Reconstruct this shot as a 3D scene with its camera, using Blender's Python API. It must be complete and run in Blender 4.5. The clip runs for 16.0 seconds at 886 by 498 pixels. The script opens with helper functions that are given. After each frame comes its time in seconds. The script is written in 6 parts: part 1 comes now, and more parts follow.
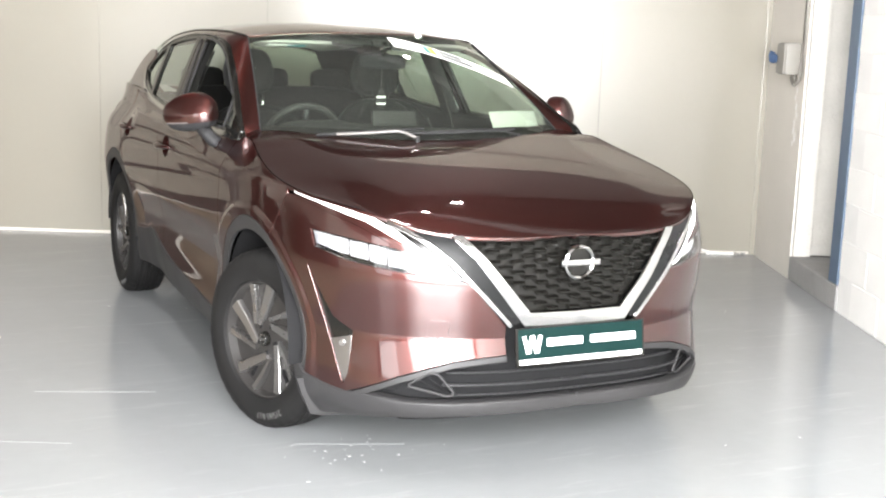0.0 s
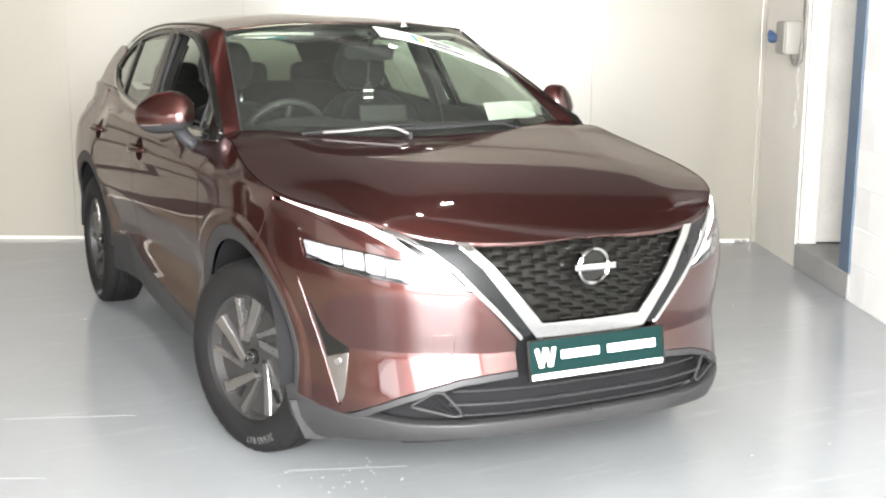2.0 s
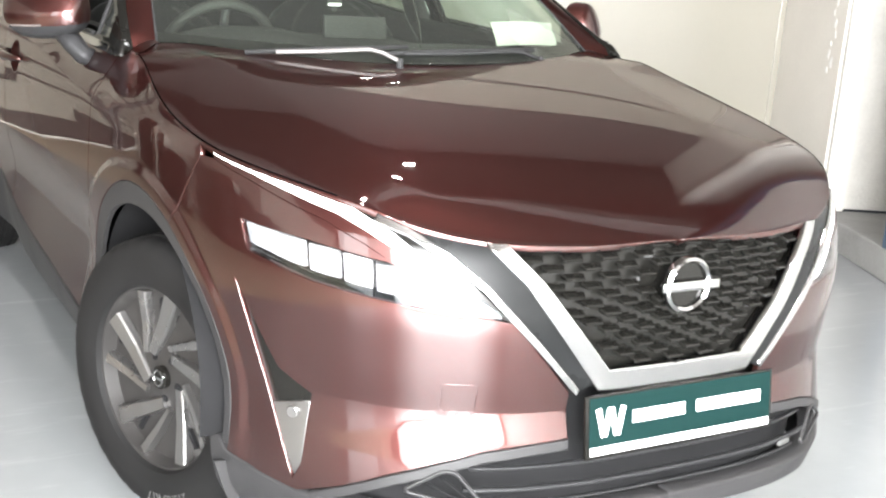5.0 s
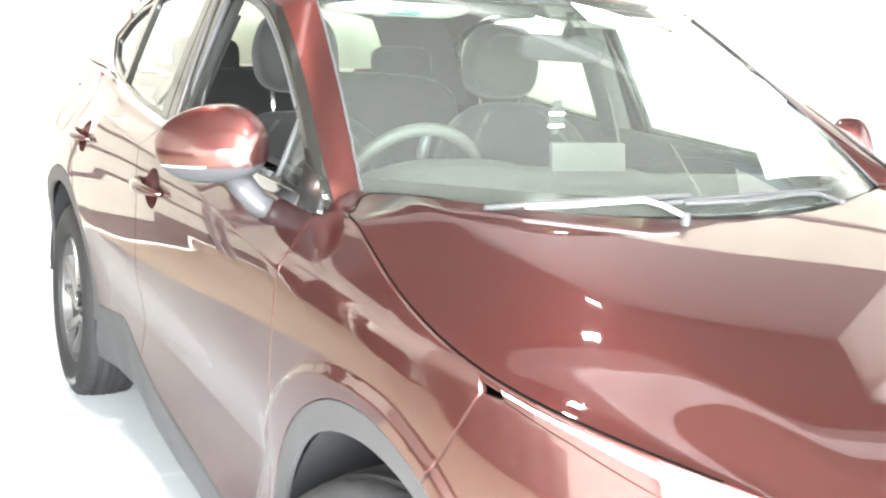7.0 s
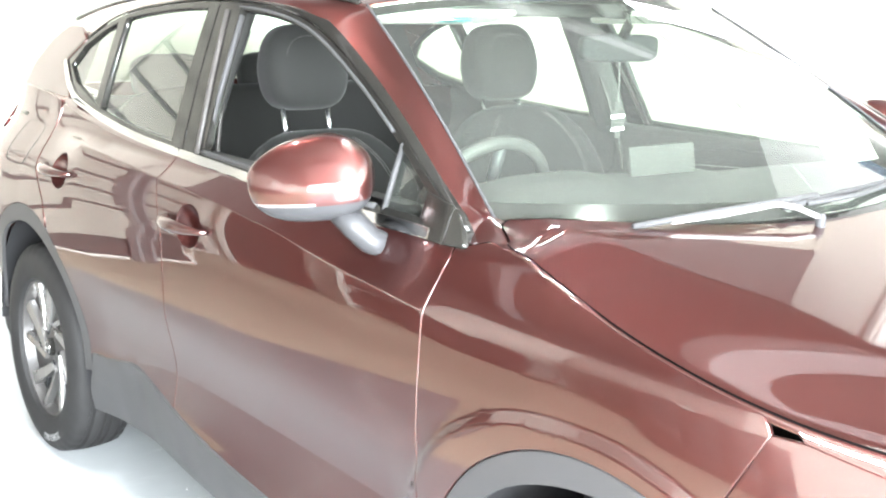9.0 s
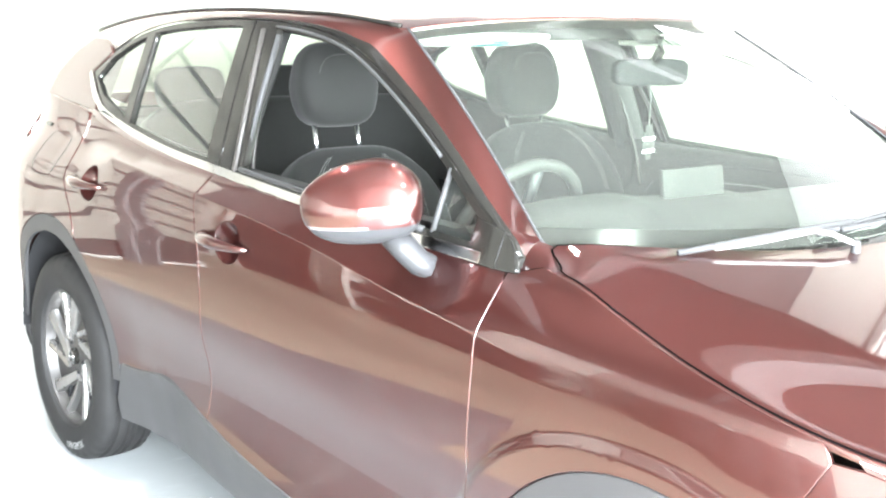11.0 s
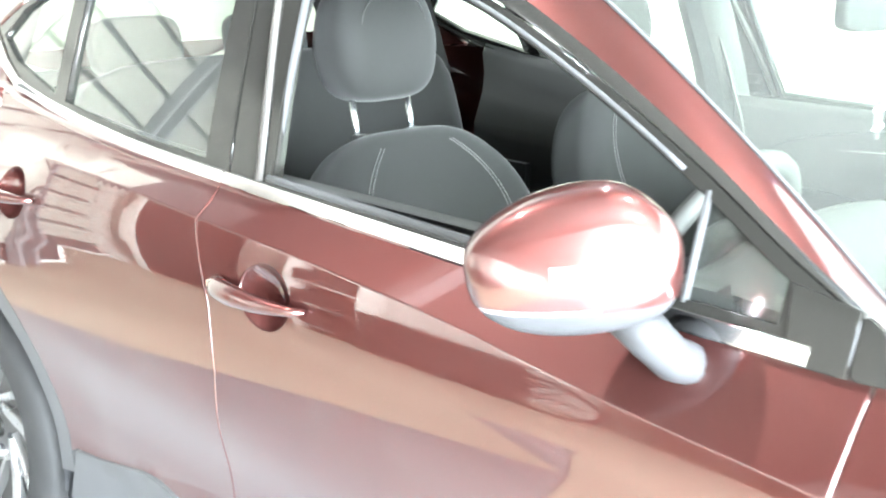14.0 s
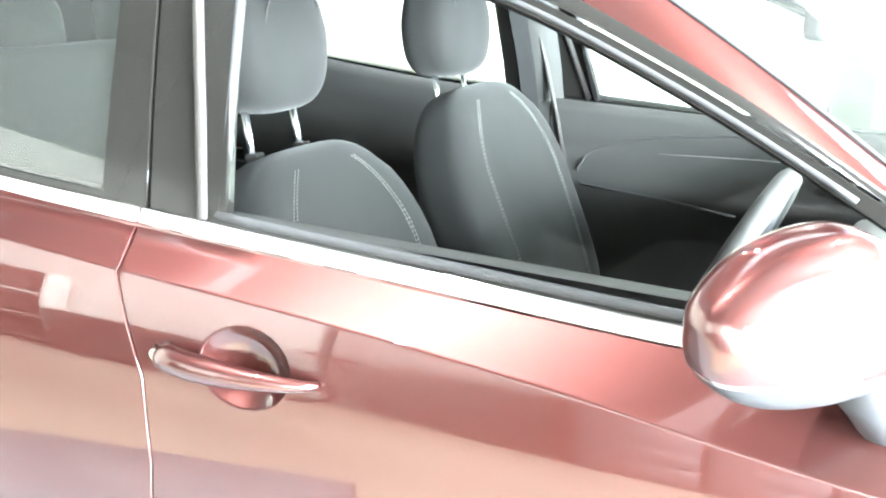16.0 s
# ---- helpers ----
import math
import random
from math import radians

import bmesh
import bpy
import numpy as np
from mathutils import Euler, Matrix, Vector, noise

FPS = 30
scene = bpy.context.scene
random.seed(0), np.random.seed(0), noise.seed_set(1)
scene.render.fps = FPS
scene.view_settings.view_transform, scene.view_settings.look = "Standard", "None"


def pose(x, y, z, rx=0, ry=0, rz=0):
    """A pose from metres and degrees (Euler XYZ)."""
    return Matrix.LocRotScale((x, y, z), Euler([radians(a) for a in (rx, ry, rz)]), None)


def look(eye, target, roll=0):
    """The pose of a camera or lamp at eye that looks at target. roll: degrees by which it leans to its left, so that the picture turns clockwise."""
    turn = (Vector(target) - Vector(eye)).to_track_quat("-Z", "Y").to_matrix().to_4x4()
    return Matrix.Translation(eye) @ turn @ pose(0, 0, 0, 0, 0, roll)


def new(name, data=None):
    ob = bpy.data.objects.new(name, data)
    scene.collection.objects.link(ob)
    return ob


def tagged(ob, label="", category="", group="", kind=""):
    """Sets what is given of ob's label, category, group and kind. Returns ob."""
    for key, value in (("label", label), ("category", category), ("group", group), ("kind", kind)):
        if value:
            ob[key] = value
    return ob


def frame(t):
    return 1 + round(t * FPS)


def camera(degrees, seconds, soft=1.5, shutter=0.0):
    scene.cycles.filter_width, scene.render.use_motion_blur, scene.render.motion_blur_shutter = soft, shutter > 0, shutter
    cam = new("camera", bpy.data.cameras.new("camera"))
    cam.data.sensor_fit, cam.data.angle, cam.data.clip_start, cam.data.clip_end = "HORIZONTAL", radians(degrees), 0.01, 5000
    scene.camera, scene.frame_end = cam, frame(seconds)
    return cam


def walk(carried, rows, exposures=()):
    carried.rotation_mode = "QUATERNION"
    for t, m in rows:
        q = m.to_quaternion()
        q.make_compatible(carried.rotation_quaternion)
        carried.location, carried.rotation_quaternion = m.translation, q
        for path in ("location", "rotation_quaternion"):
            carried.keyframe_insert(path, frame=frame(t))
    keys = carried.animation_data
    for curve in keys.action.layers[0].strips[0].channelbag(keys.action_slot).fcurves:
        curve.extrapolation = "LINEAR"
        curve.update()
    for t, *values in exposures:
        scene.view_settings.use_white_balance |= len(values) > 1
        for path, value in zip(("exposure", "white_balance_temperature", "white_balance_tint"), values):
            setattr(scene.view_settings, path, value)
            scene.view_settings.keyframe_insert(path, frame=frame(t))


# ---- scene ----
from mathutils import geometry

cam = camera(40.3, 16.0, 2.1, 0.4)
PATH = [
    (0, (-2.252, -4.407, 1.534), (-1.387, -2.637, 1.187), 2.0),
    (0.5, (-2.24, -4.374, 1.543), (-1.363, -2.614, 1.181), 0.1),
    (1, (-2.237, -4.312, 1.55), (-1.345, -2.559, 1.186), -0.1),
    (1.5, (-2.22, -4.228, 1.549), (-1.327, -2.474, 1.191), 0.8),
    (2, (-2.158, -4.058, 1.535), (-1.266, -2.306, 1.168), 0.5),
    (2.5, (-2.052, -3.859, 1.555), (-1.155, -2.11, 1.182), 0.3),
    (3, (-2.02, -3.678, 1.529), (-1.12, -1.934, 1.14), 2.0),
    (3.2, (-2.004, -3.579, 1.518), (-1.103, -1.844, 1.1), 2.1),
    (5.3, (-1.687, -2.551, 1.423), (-0.672, -0.902, 0.921), 4.2),
    (5.5, (-1.67, -2.417, 1.408), (-0.651, -0.77, 0.906), 4.0),
    (6, (-1.67, -2.105, 1.472), (-0.656, -0.436, 1.042), 3.3),
    (6.5, (-1.662, -1.865, 1.505), (-0.708, -0.164, 1.063), 1.8),
    (7, (-1.711, -1.697, 1.511), (-0.785, 0.029, 1.104), 4.0),
    (7.5, (-1.875, -1.513, 1.522), (-0.868, 0.169, 1.128), 3.0),
    (7.8, (-1.997, -1.462, 1.546), (-0.939, 0.190, 1.162), 2.2),
    (8, (-2.046, -1.425, 1.552), (-0.966, 0.214, 1.172), 1.5),
    (8.5, (-2.094, -1.282, 1.527), (-0.946, 0.305, 1.116), 1.3),
    (10.8, (-2.285, -1.161, 1.576), (-1.079, 0.381, 1.167), 0.9),
    (11, (-2.274, -1.179, 1.585), (-1.076, 0.368, 1.17), 1.7),
    (11.5, (-2.297, -1.255, 1.609), (-1.157, 0.329, 1.174), 1.6),
    (12, (-2.258, -1.229, 1.601), (-1.138, 0.359, 1.131), 0.4),
    (12.5, (-2.119, -1.04, 1.607), (-1.054, 0.585, 1.13), 2.3),
    (13, (-2.043, -0.715, 1.561), (-0.963, 0.897, 1.075), 2.5),
    (13.5, (-2.018, -0.392, 1.546), (-0.794, 1.102, 1.027), 3.1),
    (14, (-1.974, -0.048, 1.538), (-0.631, 1.34, 1.019), 0.5),
    (14.5, (-1.991, 0.213, 1.53), (-0.526, 1.471, 1.01), 2.3),
    (15, (-2.052, 0.41, 1.533), (-0.43, 1.455, 1.006), 0.4),
    (15.5, (-2.14, 0.565, 1.529), (-0.404, 1.410, 1.011), 2.4),
    (16, (-2.107, 0.659, 1.515), (-0.346, 1.454, 1.0), 3.4),
]
EXPOSURES = [(0.0, 0.53, 6550, 11), (3.2, 0.69, 6500, 10), (5.3, 0.92, 6450, 10), (5.7, 1.20, 6400, 9), (6.0, 1.79, 6350, 8), (6.5, 2.59, 6300, 7), (7.0, 2.79, 6250, 7), (8.0, 2.79, 6150, 7), (11.0, 3.04, 6000, 6), (13.0, 3.44, 5900, 4), (14.5, 3.89, 5750, 2), (16.0, 4.09, 5750, 2)]
walk(cam, [(t, look(eye, target, roll)) for t, eye, target, roll in PATH], EXPOSURES)

# ---- light ----
world = bpy.data.worlds.new("world")
scene.world = world
world.use_nodes = True
sky = world.node_tree.nodes.new("ShaderNodeTexSky")
sky.sky_type, sky.sun_disc = "NISHITA", False
sky.sun_elevation, sky.sun_rotation = radians(38), radians(200)
world.node_tree.links.new(sky.outputs[0], world.node_tree.nodes["Background"].inputs[0])
world.node_tree.nodes["Background"].inputs[1].default_value = 0.12

ROOM_TURN = -25.5
ROOM = pose(0, 0, 0, 0, 0, ROOM_TURN)          # room axes: u along the back wall, v into the room
BACK, RIGHT, LEFT, FRONT, HEIGHT = 3.97, 2.28, -5.4, -5.8, 3.7


def area(name, eye, target, size_x, size_y, watts, colour=(1, 1, 1)):
    data = bpy.data.lights.new(name, "AREA")
    data.shape, data.size, data.size_y, data.energy, data.color = "RECTANGLE", size_x, size_y, watts, colour
    ob = new(name, data)
    ob.matrix_world = look(ROOM @ Vector(eye), ROOM @ Vector(target))
    return ob


for gate_k, (gate_width, gate_height) in enumerate(((2.5, 2.5), (3.2, 2.9), (3.8, 3.2), (4.4, 3.4))):
    area("daylight_through_gateway", (0.0, -5.72 - 0.02 * gate_k, 1.72), (0.0, 0, 1.0), gate_width, gate_height, 335, (0.98, 0.99, 1.0))
area("daylight_past_the_side_leaf", (-4.28, -5.72, 1.72), (-4.28, 0, 1.0), 1.94, 3.3, 60, (0.98, 0.99, 1.0))
LAMPS = [(0.18, 0.25), (0.20, 2.70), (0.42, 3.45), (-2.39, 1.36), (0.1, -1.7)]
LAMP_SIZE = (0.085, 0.065)
for (lamp_u, lamp_v), lamp_watts in zip(LAMPS, (22, 10, 3, 30, 34)):
    area("ceiling_lamp_light", (lamp_u, lamp_v, HEIGHT - 0.11), (lamp_u, lamp_v + 0.001, 0), *LAMP_SIZE, lamp_watts, (1.0, 0.98, 0.945))


# ---- materials ----
def material(name, colour, rough=0.5, metal=0.0, **extra):
    m = bpy.data.materials.new(name)
    m.use_nodes = True
    b = m.node_tree.nodes["Principled BSDF"]
    b.inputs["Base Color"].default_value = (*colour, 1)
    b.inputs["Roughness"].default_value = rough
    b.inputs["Metallic"].default_value = metal
    for key, value in extra.items():
        b.inputs[key.replace("_", " ")].default_value = value
    return m


def node(m, kind, **values):
    n = m.node_tree.nodes.new(kind)
    for key, value in values.items():
        if isinstance(key, str) and key in n.inputs:
            n.inputs[key].default_value = value
    return n


def mottle(m, amount=0.15, scale=4.0, fine=60.0, bump=0.05, rough=0.1, distance=0.002):
    """Grain and blotches at two scales in colour, roughness and relief."""
    t, b = m.node_tree, m.node_tree.nodes["Principled BSDF"]
    where = t.nodes.new("ShaderNodeTexCoord")
    big = node(m, "ShaderNodeTexNoise", Scale=scale, Detail=5.0)
    small = node(m, "ShaderNodeTexNoise", Scale=fine, Detail=3.0)
    for n in (big, small):
        t.links.new(where.outputs["Object"], n.inputs["Vector"])
    mix = t.nodes.new("ShaderNodeMath")
    mix.operation = "MULTIPLY_ADD"
    t.links.new(small.outputs["Fac"], mix.inputs[0])
    mix.inputs[1].default_value = 0.4
    t.links.new(big.outputs["Fac"], mix.inputs[2])
    ramp = t.nodes.new("ShaderNodeMapRange")
    ramp.inputs["From Min"].default_value, ramp.inputs["From Max"].default_value = 0.35, 1.05
    ramp.inputs["To Min"].default_value, ramp.inputs["To Max"].default_value = 1 - amount, 1 + amount
    t.links.new(mix.outputs[0], ramp.inputs["Value"])
    scale_node = t.nodes.new("ShaderNodeVectorMath")
    scale_node.operation = "SCALE"
    scale_node.inputs[0].default_value = b.inputs["Base Color"].default_value[:3]
    t.links.new(ramp.outputs[0], scale_node.inputs["Scale"])
    t.links.new(scale_node.outputs[0], b.inputs["Base Color"])
    r = t.nodes.new("ShaderNodeMapRange")
    base = b.inputs["Roughness"].default_value
    r.inputs["To Min"].default_value, r.inputs["To Max"].default_value = max(0.02, base - rough), min(1.0, base + rough)
    t.links.new(big.outputs["Fac"], r.inputs["Value"])
    t.links.new(r.outputs[0], b.inputs["Roughness"])
    if bump:
        bn = node(m, "ShaderNodeBump", Strength=bump, Distance=distance)
        t.links.new(small.outputs["Fac"], bn.inputs["Height"])
        t.links.new(bn.outputs[0], b.inputs["Normal"])
    return m


def clear_glass(name, tint, base=0.07, dust=0.0):
    """A thin pane: tinted straight through, with a mirror gloss that grows at grazing angles and a thin even diffuse
    film that paints in dust and glare haze.
    """
    m = bpy.data.materials.new(name)
    m.use_nodes = True
    t = m.node_tree
    t.nodes.remove(t.nodes["Principled BSDF"])
    clear, gloss, mix, facing, power, gain = (t.nodes.new("ShaderNode" + k) for k in ("BsdfTransparent", "BsdfGlossy", "MixShader", "LayerWeight", "Math", "Math"))
    clear.inputs[0].default_value = (*tint, 1)
    gloss.inputs["Roughness"].default_value = 0.0
    facing.inputs["Blend"].default_value = 0.5
    power.operation, gain.operation = "POWER", "MULTIPLY_ADD"
    power.inputs[1].default_value, gain.inputs[1].default_value, gain.inputs[2].default_value = 4.0, 0.85, base
    t.links.new(facing.outputs["Facing"], power.inputs[0])
    t.links.new(power.outputs[0], gain.inputs[0])
    t.links.new(gain.outputs[0], mix.inputs[0])
    film, veil = t.nodes.new("ShaderNodeBsdfDiffuse"), t.nodes.new("ShaderNodeMixShader")
    film.inputs[0].default_value, veil.inputs[0].default_value = (0.75, 0.78, 0.72, 1), dust
    t.links.new(clear.outputs[0], veil.inputs[1])
    t.links.new(film.outputs[0], veil.inputs[2])
    t.links.new(veil.outputs[0], mix.inputs[1])
    t.links.new(gloss.outputs[0], mix.inputs[2])
    t.links.new(mix.outputs[0], t.nodes["Material Output"].inputs["Surface"])
    return m


def glowing(name, colour, strength):
    m = material(name, colour, 0.4)
    b = m.node_tree.nodes["Principled BSDF"]
    b.inputs["Emission Color"].default_value = (*colour, 1)
    b.inputs["Emission Strength"].default_value = strength
    return m


PAINT = material("burgundy_metallic_paint", (0.054, 0.0178, 0.0157), 0.40, 0.9, Coat_Weight=1.0, Coat_Roughness=0.015, Coat_IOR=1.64, Specular_Tint=(0.36, 0.105, 0.09, 1))
flake = node(PAINT, "ShaderNodeTexVoronoi", Scale=900.0)
flake_where = PAINT.node_tree.nodes.new("ShaderNodeTexCoord")
flake_bump = node(PAINT, "ShaderNodeBump", Strength=0.10, Distance=0.0005)
PAINT.node_tree.links.new(flake_where.outputs["Object"], flake.inputs["Vector"])
PAINT.node_tree.links.new(flake.outputs["Color"], flake_bump.inputs["Height"])
PAINT.node_tree.links.new(flake_bump.outputs[0], PAINT.node_tree.nodes["Principled BSDF"].inputs["Normal"])
GLOSS_BLACK = material("gloss_black_plastic", (0.0072, 0.0069, 0.0061), 0.10, Specular_IOR_Level=0.2)
BAND_BLACK = mottle(material("dark_grille_band", (0.0085, 0.0088, 0.009), 0.28, Specular_IOR_Level=0.12), 0.06, 8, 300, 0.02, 0.03)
PLASTIC = mottle(material("grained_grey_plastic", (0.021, 0.0205, 0.021), 0.50, Specular_IOR_Level=0.3), 0.1, 6, 300, 0.08, 0.06, 0.0005)
DARK = mottle(material("dark_underbody", (0.008, 0.008, 0.0085), 0.85, Specular_IOR_Level=0.15), 0.3, 5, 60, 0.2)
CHROME = material("polished_chrome", (0.42, 0.42, 0.417), 0.12, 1.0)
SATIN = mottle(material("satin_silver", (0.62, 0.62, 0.63), 0.25, 1.0), 0.05, 5, 200, 0.02, 0.05)
ALLOY = mottle(material("machined_alloy", (0.235, 0.229, 0.223), 0.28, 0.9), 0.05, 8, 300, 0.02, 0.05)
GREY_ALLOY = mottle(material("dark_grey_alloy", (0.026, 0.0245, 0.0235), 0.42, 0.2, Specular_IOR_Level=0.3), 0.08, 8, 300, 0.03, 0.06)
RUBBER = mottle(material("tyre_rubber", (0.0066, 0.0064, 0.0063), 0.72, Specular_IOR_Level=0.2), 0.25, 9, 200, 0.2, 0.1, 0.0006)
CHANNEL = material("dull_window_channel", (0.020, 0.018, 0.0165), 0.5, Specular_IOR_Level=0.3)
SEAL = material("rubber_seal", (0.010, 0.010, 0.0105), 0.8)
GAP = material("deep_panel_gap", (0.0015, 0.0015, 0.0015), 1.0, Specular_IOR_Level=0.0)
GLASS = clear_glass("green_tinted_glass", (0.66, 0.73, 0.67), 0.065, 0.013)
SCREEN_GLASS = clear_glass("windscreen_glass", (0.74, 0.845, 0.745), 0.07, 0.016)
LENS = clear_glass("clear_lamp_lens", (0.93, 0.94, 0.95))
DRL = glowing("lit_light_guide", (1.0, 0.99, 0.96), 3.2)
REFLECTOR = material("bright_lamp_reflector", (0.85, 0.86, 0.88), 0.12, 1.0)
LAMP_LIT = glowing("lit_lamp_core", (1.0, 0.99, 0.97), 1.4)
for lamp_glow in (LAMP_LIT, DRL):
    lamp_glow.node_tree.nodes["Principled BSDF"].inputs["Base Color"].default_value = (0.22, 0.22, 0.23, 1)
facet = node(LAMP_LIT, "ShaderNodeTexVoronoi", Scale=38.0)
facet_range = LAMP_LIT.node_tree.nodes.new("ShaderNodeMapRange")
facet_range.inputs["To Min"].default_value, facet_range.inputs["To Max"].default_value = 0.0, 0.62
facet_where = LAMP_LIT.node_tree.nodes.new("ShaderNodeTexCoord")
LAMP_LIT.node_tree.links.new(facet_where.outputs["Object"], facet.inputs["Vector"])
LAMP_LIT.node_tree.links.new(facet.outputs["Distance"], facet_range.inputs["Value"])
LAMP_LIT.node_tree.links.new(facet_range.outputs[0], LAMP_LIT.node_tree.nodes["Principled BSDF"].inputs["Emission Strength"])
RED_LENS = material("red_lamp_lens", (0.07, 0.004, 0.005), 0.1, Coat_Weight=1.0)
FABRIC = mottle(material("charcoal_seat_fabric", (0.0050, 0.0049, 0.0045), 0.85, Specular_IOR_Level=0.2, Sheen_Weight=0.05), 0.12, 14, 120, 0.04, 0.05, 0.0008)
TRIM = mottle(material("dark_grey_trim", (0.0175, 0.0172, 0.0162), 0.65, Specular_IOR_Level=0.25), 0.12, 8, 260, 0.06, 0.08, 0.0006)
LINING = mottle(material("pale_grey_headlining", (0.33, 0.32, 0.295), 0.9), 0.06, 6, 300, 0.2, 0.03)
THREAD = material("pale_grey_thread", (0.10, 0.10, 0.095), 0.7)
WHITE_CARD = material("white_card", (0.80, 0.80, 0.77), 0.6)
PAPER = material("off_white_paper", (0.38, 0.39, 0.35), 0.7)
GREEN_CARD = material("dark_green_print", (0.0026, 0.0140, 0.0130), 0.6, Specular_IOR_Level=0.08)
INK = material("grey_print", (0.09, 0.095, 0.10), 0.6)
YELLOW = material("lime_yellow_print", (0.38, 0.36, 0.03), 0.5)
TEAL = material("teal_print", (0.02, 0.17, 0.19), 0.5)
WALL = mottle(material("cream_wall_sheeting", (0.250, 0.234, 0.198), 0.17), 0.03, 1.2, 40, 0.012, 0.04, 0.002)
PLASTER = mottle(material("painted_plaster", (0.57, 0.54, 0.49), 0.7), 0.07, 2.0, 50, 0.25, 0.1, 0.004)
CREAM = mottle(material("cream_wall_paint", (0.45, 0.42, 0.37), 0.6), 0.06, 2.0, 50, 0.2, 0.1, 0.004)
ROUGH_WHITE = mottle(material("chipped_white_render", (0.49, 0.475, 0.44), 0.8), 0.12, 7.0, 60, 0.7, 0.1, 0.01)
BLOCK = mottle(material("white_painted_blockwork", (0.71, 0.70, 0.675), 0.6), 0.05, 5.0, 70, 0.35, 0.1, 0.004)
MORTAR = mottle(material("painted_mortar", (0.66, 0.65, 0.63), 0.8), 0.06, 8, 80, 0.4)
LOBBY = mottle(material("dull_lobby_render", (0.48, 0.465, 0.43), 0.8), 0.12, 5.0, 50, 0.6, 0.1, 0.008)
CONCRETE = mottle(material("bare_concrete", (0.24, 0.235, 0.23), 0.75), 0.25, 5, 60, 0.5, 0.1, 0.004)
BLUE = mottle(material("blue_grey_door_paint", (0.060, 0.094, 0.145), 0.5), 0.08, 4, 60, 0.1)
FLOOR = mottle(material("grey_epoxy_floor", (0.248, 0.258, 0.263), 0.17), 0.06, 1.1, 14, 0.01, 0.07, 0.002)
scuff_where = FLOOR.node_tree.nodes.new("ShaderNodeTexCoord")
scuff_map = FLOOR.node_tree.nodes.new("ShaderNodeMapping")
scuff_map.inputs["Rotation"].default_value = (0, 0, 0.5)
scuff_map.inputs["Scale"].default_value = (0.7, 5.0, 1.0)
scuff = node(FLOOR, "ShaderNodeTexNoise", Scale=2.6, Detail=8.0, Roughness=0.7)
scuff_range = FLOOR.node_tree.nodes.new("ShaderNodeMapRange")
scuff_range.inputs["From Min"].default_value, scuff_range.inputs["From Max"].default_value = 0.56, 0.74
scuff_range.inputs["To Max"].default_value = 0.12
scuff_mix = FLOOR.node_tree.nodes.new("ShaderNodeMix")
scuff_mix.data_type = "RGBA"
scuff_mix.inputs[7].default_value = (0.68, 0.68, 0.66, 1)
floor_bsdf = FLOOR.node_tree.nodes["Principled BSDF"]
floor_links = FLOOR.node_tree.links
floor_links.new(floor_bsdf.inputs["Base Color"].links[0].from_socket, scuff_mix.inputs[6])
floor_links.new(scuff_where.outputs["Object"], scuff_map.inputs["Vector"])
floor_links.new(scuff_map.outputs[0], scuff.inputs["Vector"])
floor_links.new(scuff.outputs["Fac"], scuff_range.inputs["Value"])
floor_links.new(scuff_range.outputs[0], scuff_mix.inputs[0])
floor_links.new(scuff_mix.outputs[2], floor_bsdf.inputs["Base Color"])
CEILING = mottle(material("dark_roof_sheets", (0.062, 0.052, 0.046), 0.6), 0.06, 1.5, 30, 0.1)
TAN_FLOOR = mottle(material("bare_tan_concrete", (0.46, 0.385, 0.29), 0.55), 0.12, 2.0, 25, 0.2, 0.1)
DARK_SHUTTER = mottle(material("dark_brown_shutter_paint", (0.045, 0.030, 0.026), 0.5), 0.15, 4, 40, 0.1)
PALE_SLATS = mottle(material("dull_beige_slat_paint", (0.24, 0.21, 0.18), 0.5), 0.15, 4, 40, 0.1)
UPPER_WALL = mottle(material("dark_upper_cladding", (0.055, 0.048, 0.043), 0.6), 0.1, 3, 50, 0.1)
STEEL = mottle(material("painted_steel", (0.16, 0.15, 0.145), 0.5), 0.15, 5, 60, 0.1)
SOCKET_GREY = mottle(material("pale_grey_box_plastic", (0.22, 0.208, 0.185), 0.5), 0.05, 8, 90, 0.1)
SOCKET_BLUE = material("blue_socket_plastic", (0.035, 0.065, 0.13), 0.5)
FLECK_GREY = material("pale_fleck_grey", (0.34, 0.345, 0.34), 0.7)
SCRATCH_GREY = material("scratch_grey", (0.29, 0.30, 0.30), 0.4)
FLAKE_WHITE = material("paint_chip_white", (0.8, 0.79, 0.77), 0.7)
SATIN_PLASTIC = mottle(material("satin_grey_plastic", (0.019, 0.019, 0.020), 0.42, Specular_IOR_Level=0.18), 0.06, 8, 300, 0.05, 0.05)
SIGNAL = material("clear_signal_lens", (0.14, 0.12, 0.12), 0.12, 0.3, Coat_Weight=1.0)
TYRE_PRINT = material("moulded_tyre_print", (0.06, 0.06, 0.058), 0.7)
OUTSIDE = glowing("daylit_yard", (1.0, 0.98, 0.94), 2.2)


# ---- building helpers ----
def mesh(name, verts, faces, mat, parent=None, label="", smooth=True, normals=None):
    data = bpy.data.meshes.new(name)
    data.from_pydata([tuple(v) for v in verts], [], [tuple(f) for f in faces])
    data.materials.append(mat)
    data.update()
    if smooth:
        data.polygons.foreach_set("use_smooth", [True] * len(data.polygons))
    if normals is not None:
        data.normals_split_custom_set_from_vertices([tuple(n) for n in normals])
    ob = new(name, data)
    if parent:
        ob.parent = parent
    if label:
        ob["label"] = label
    return ob


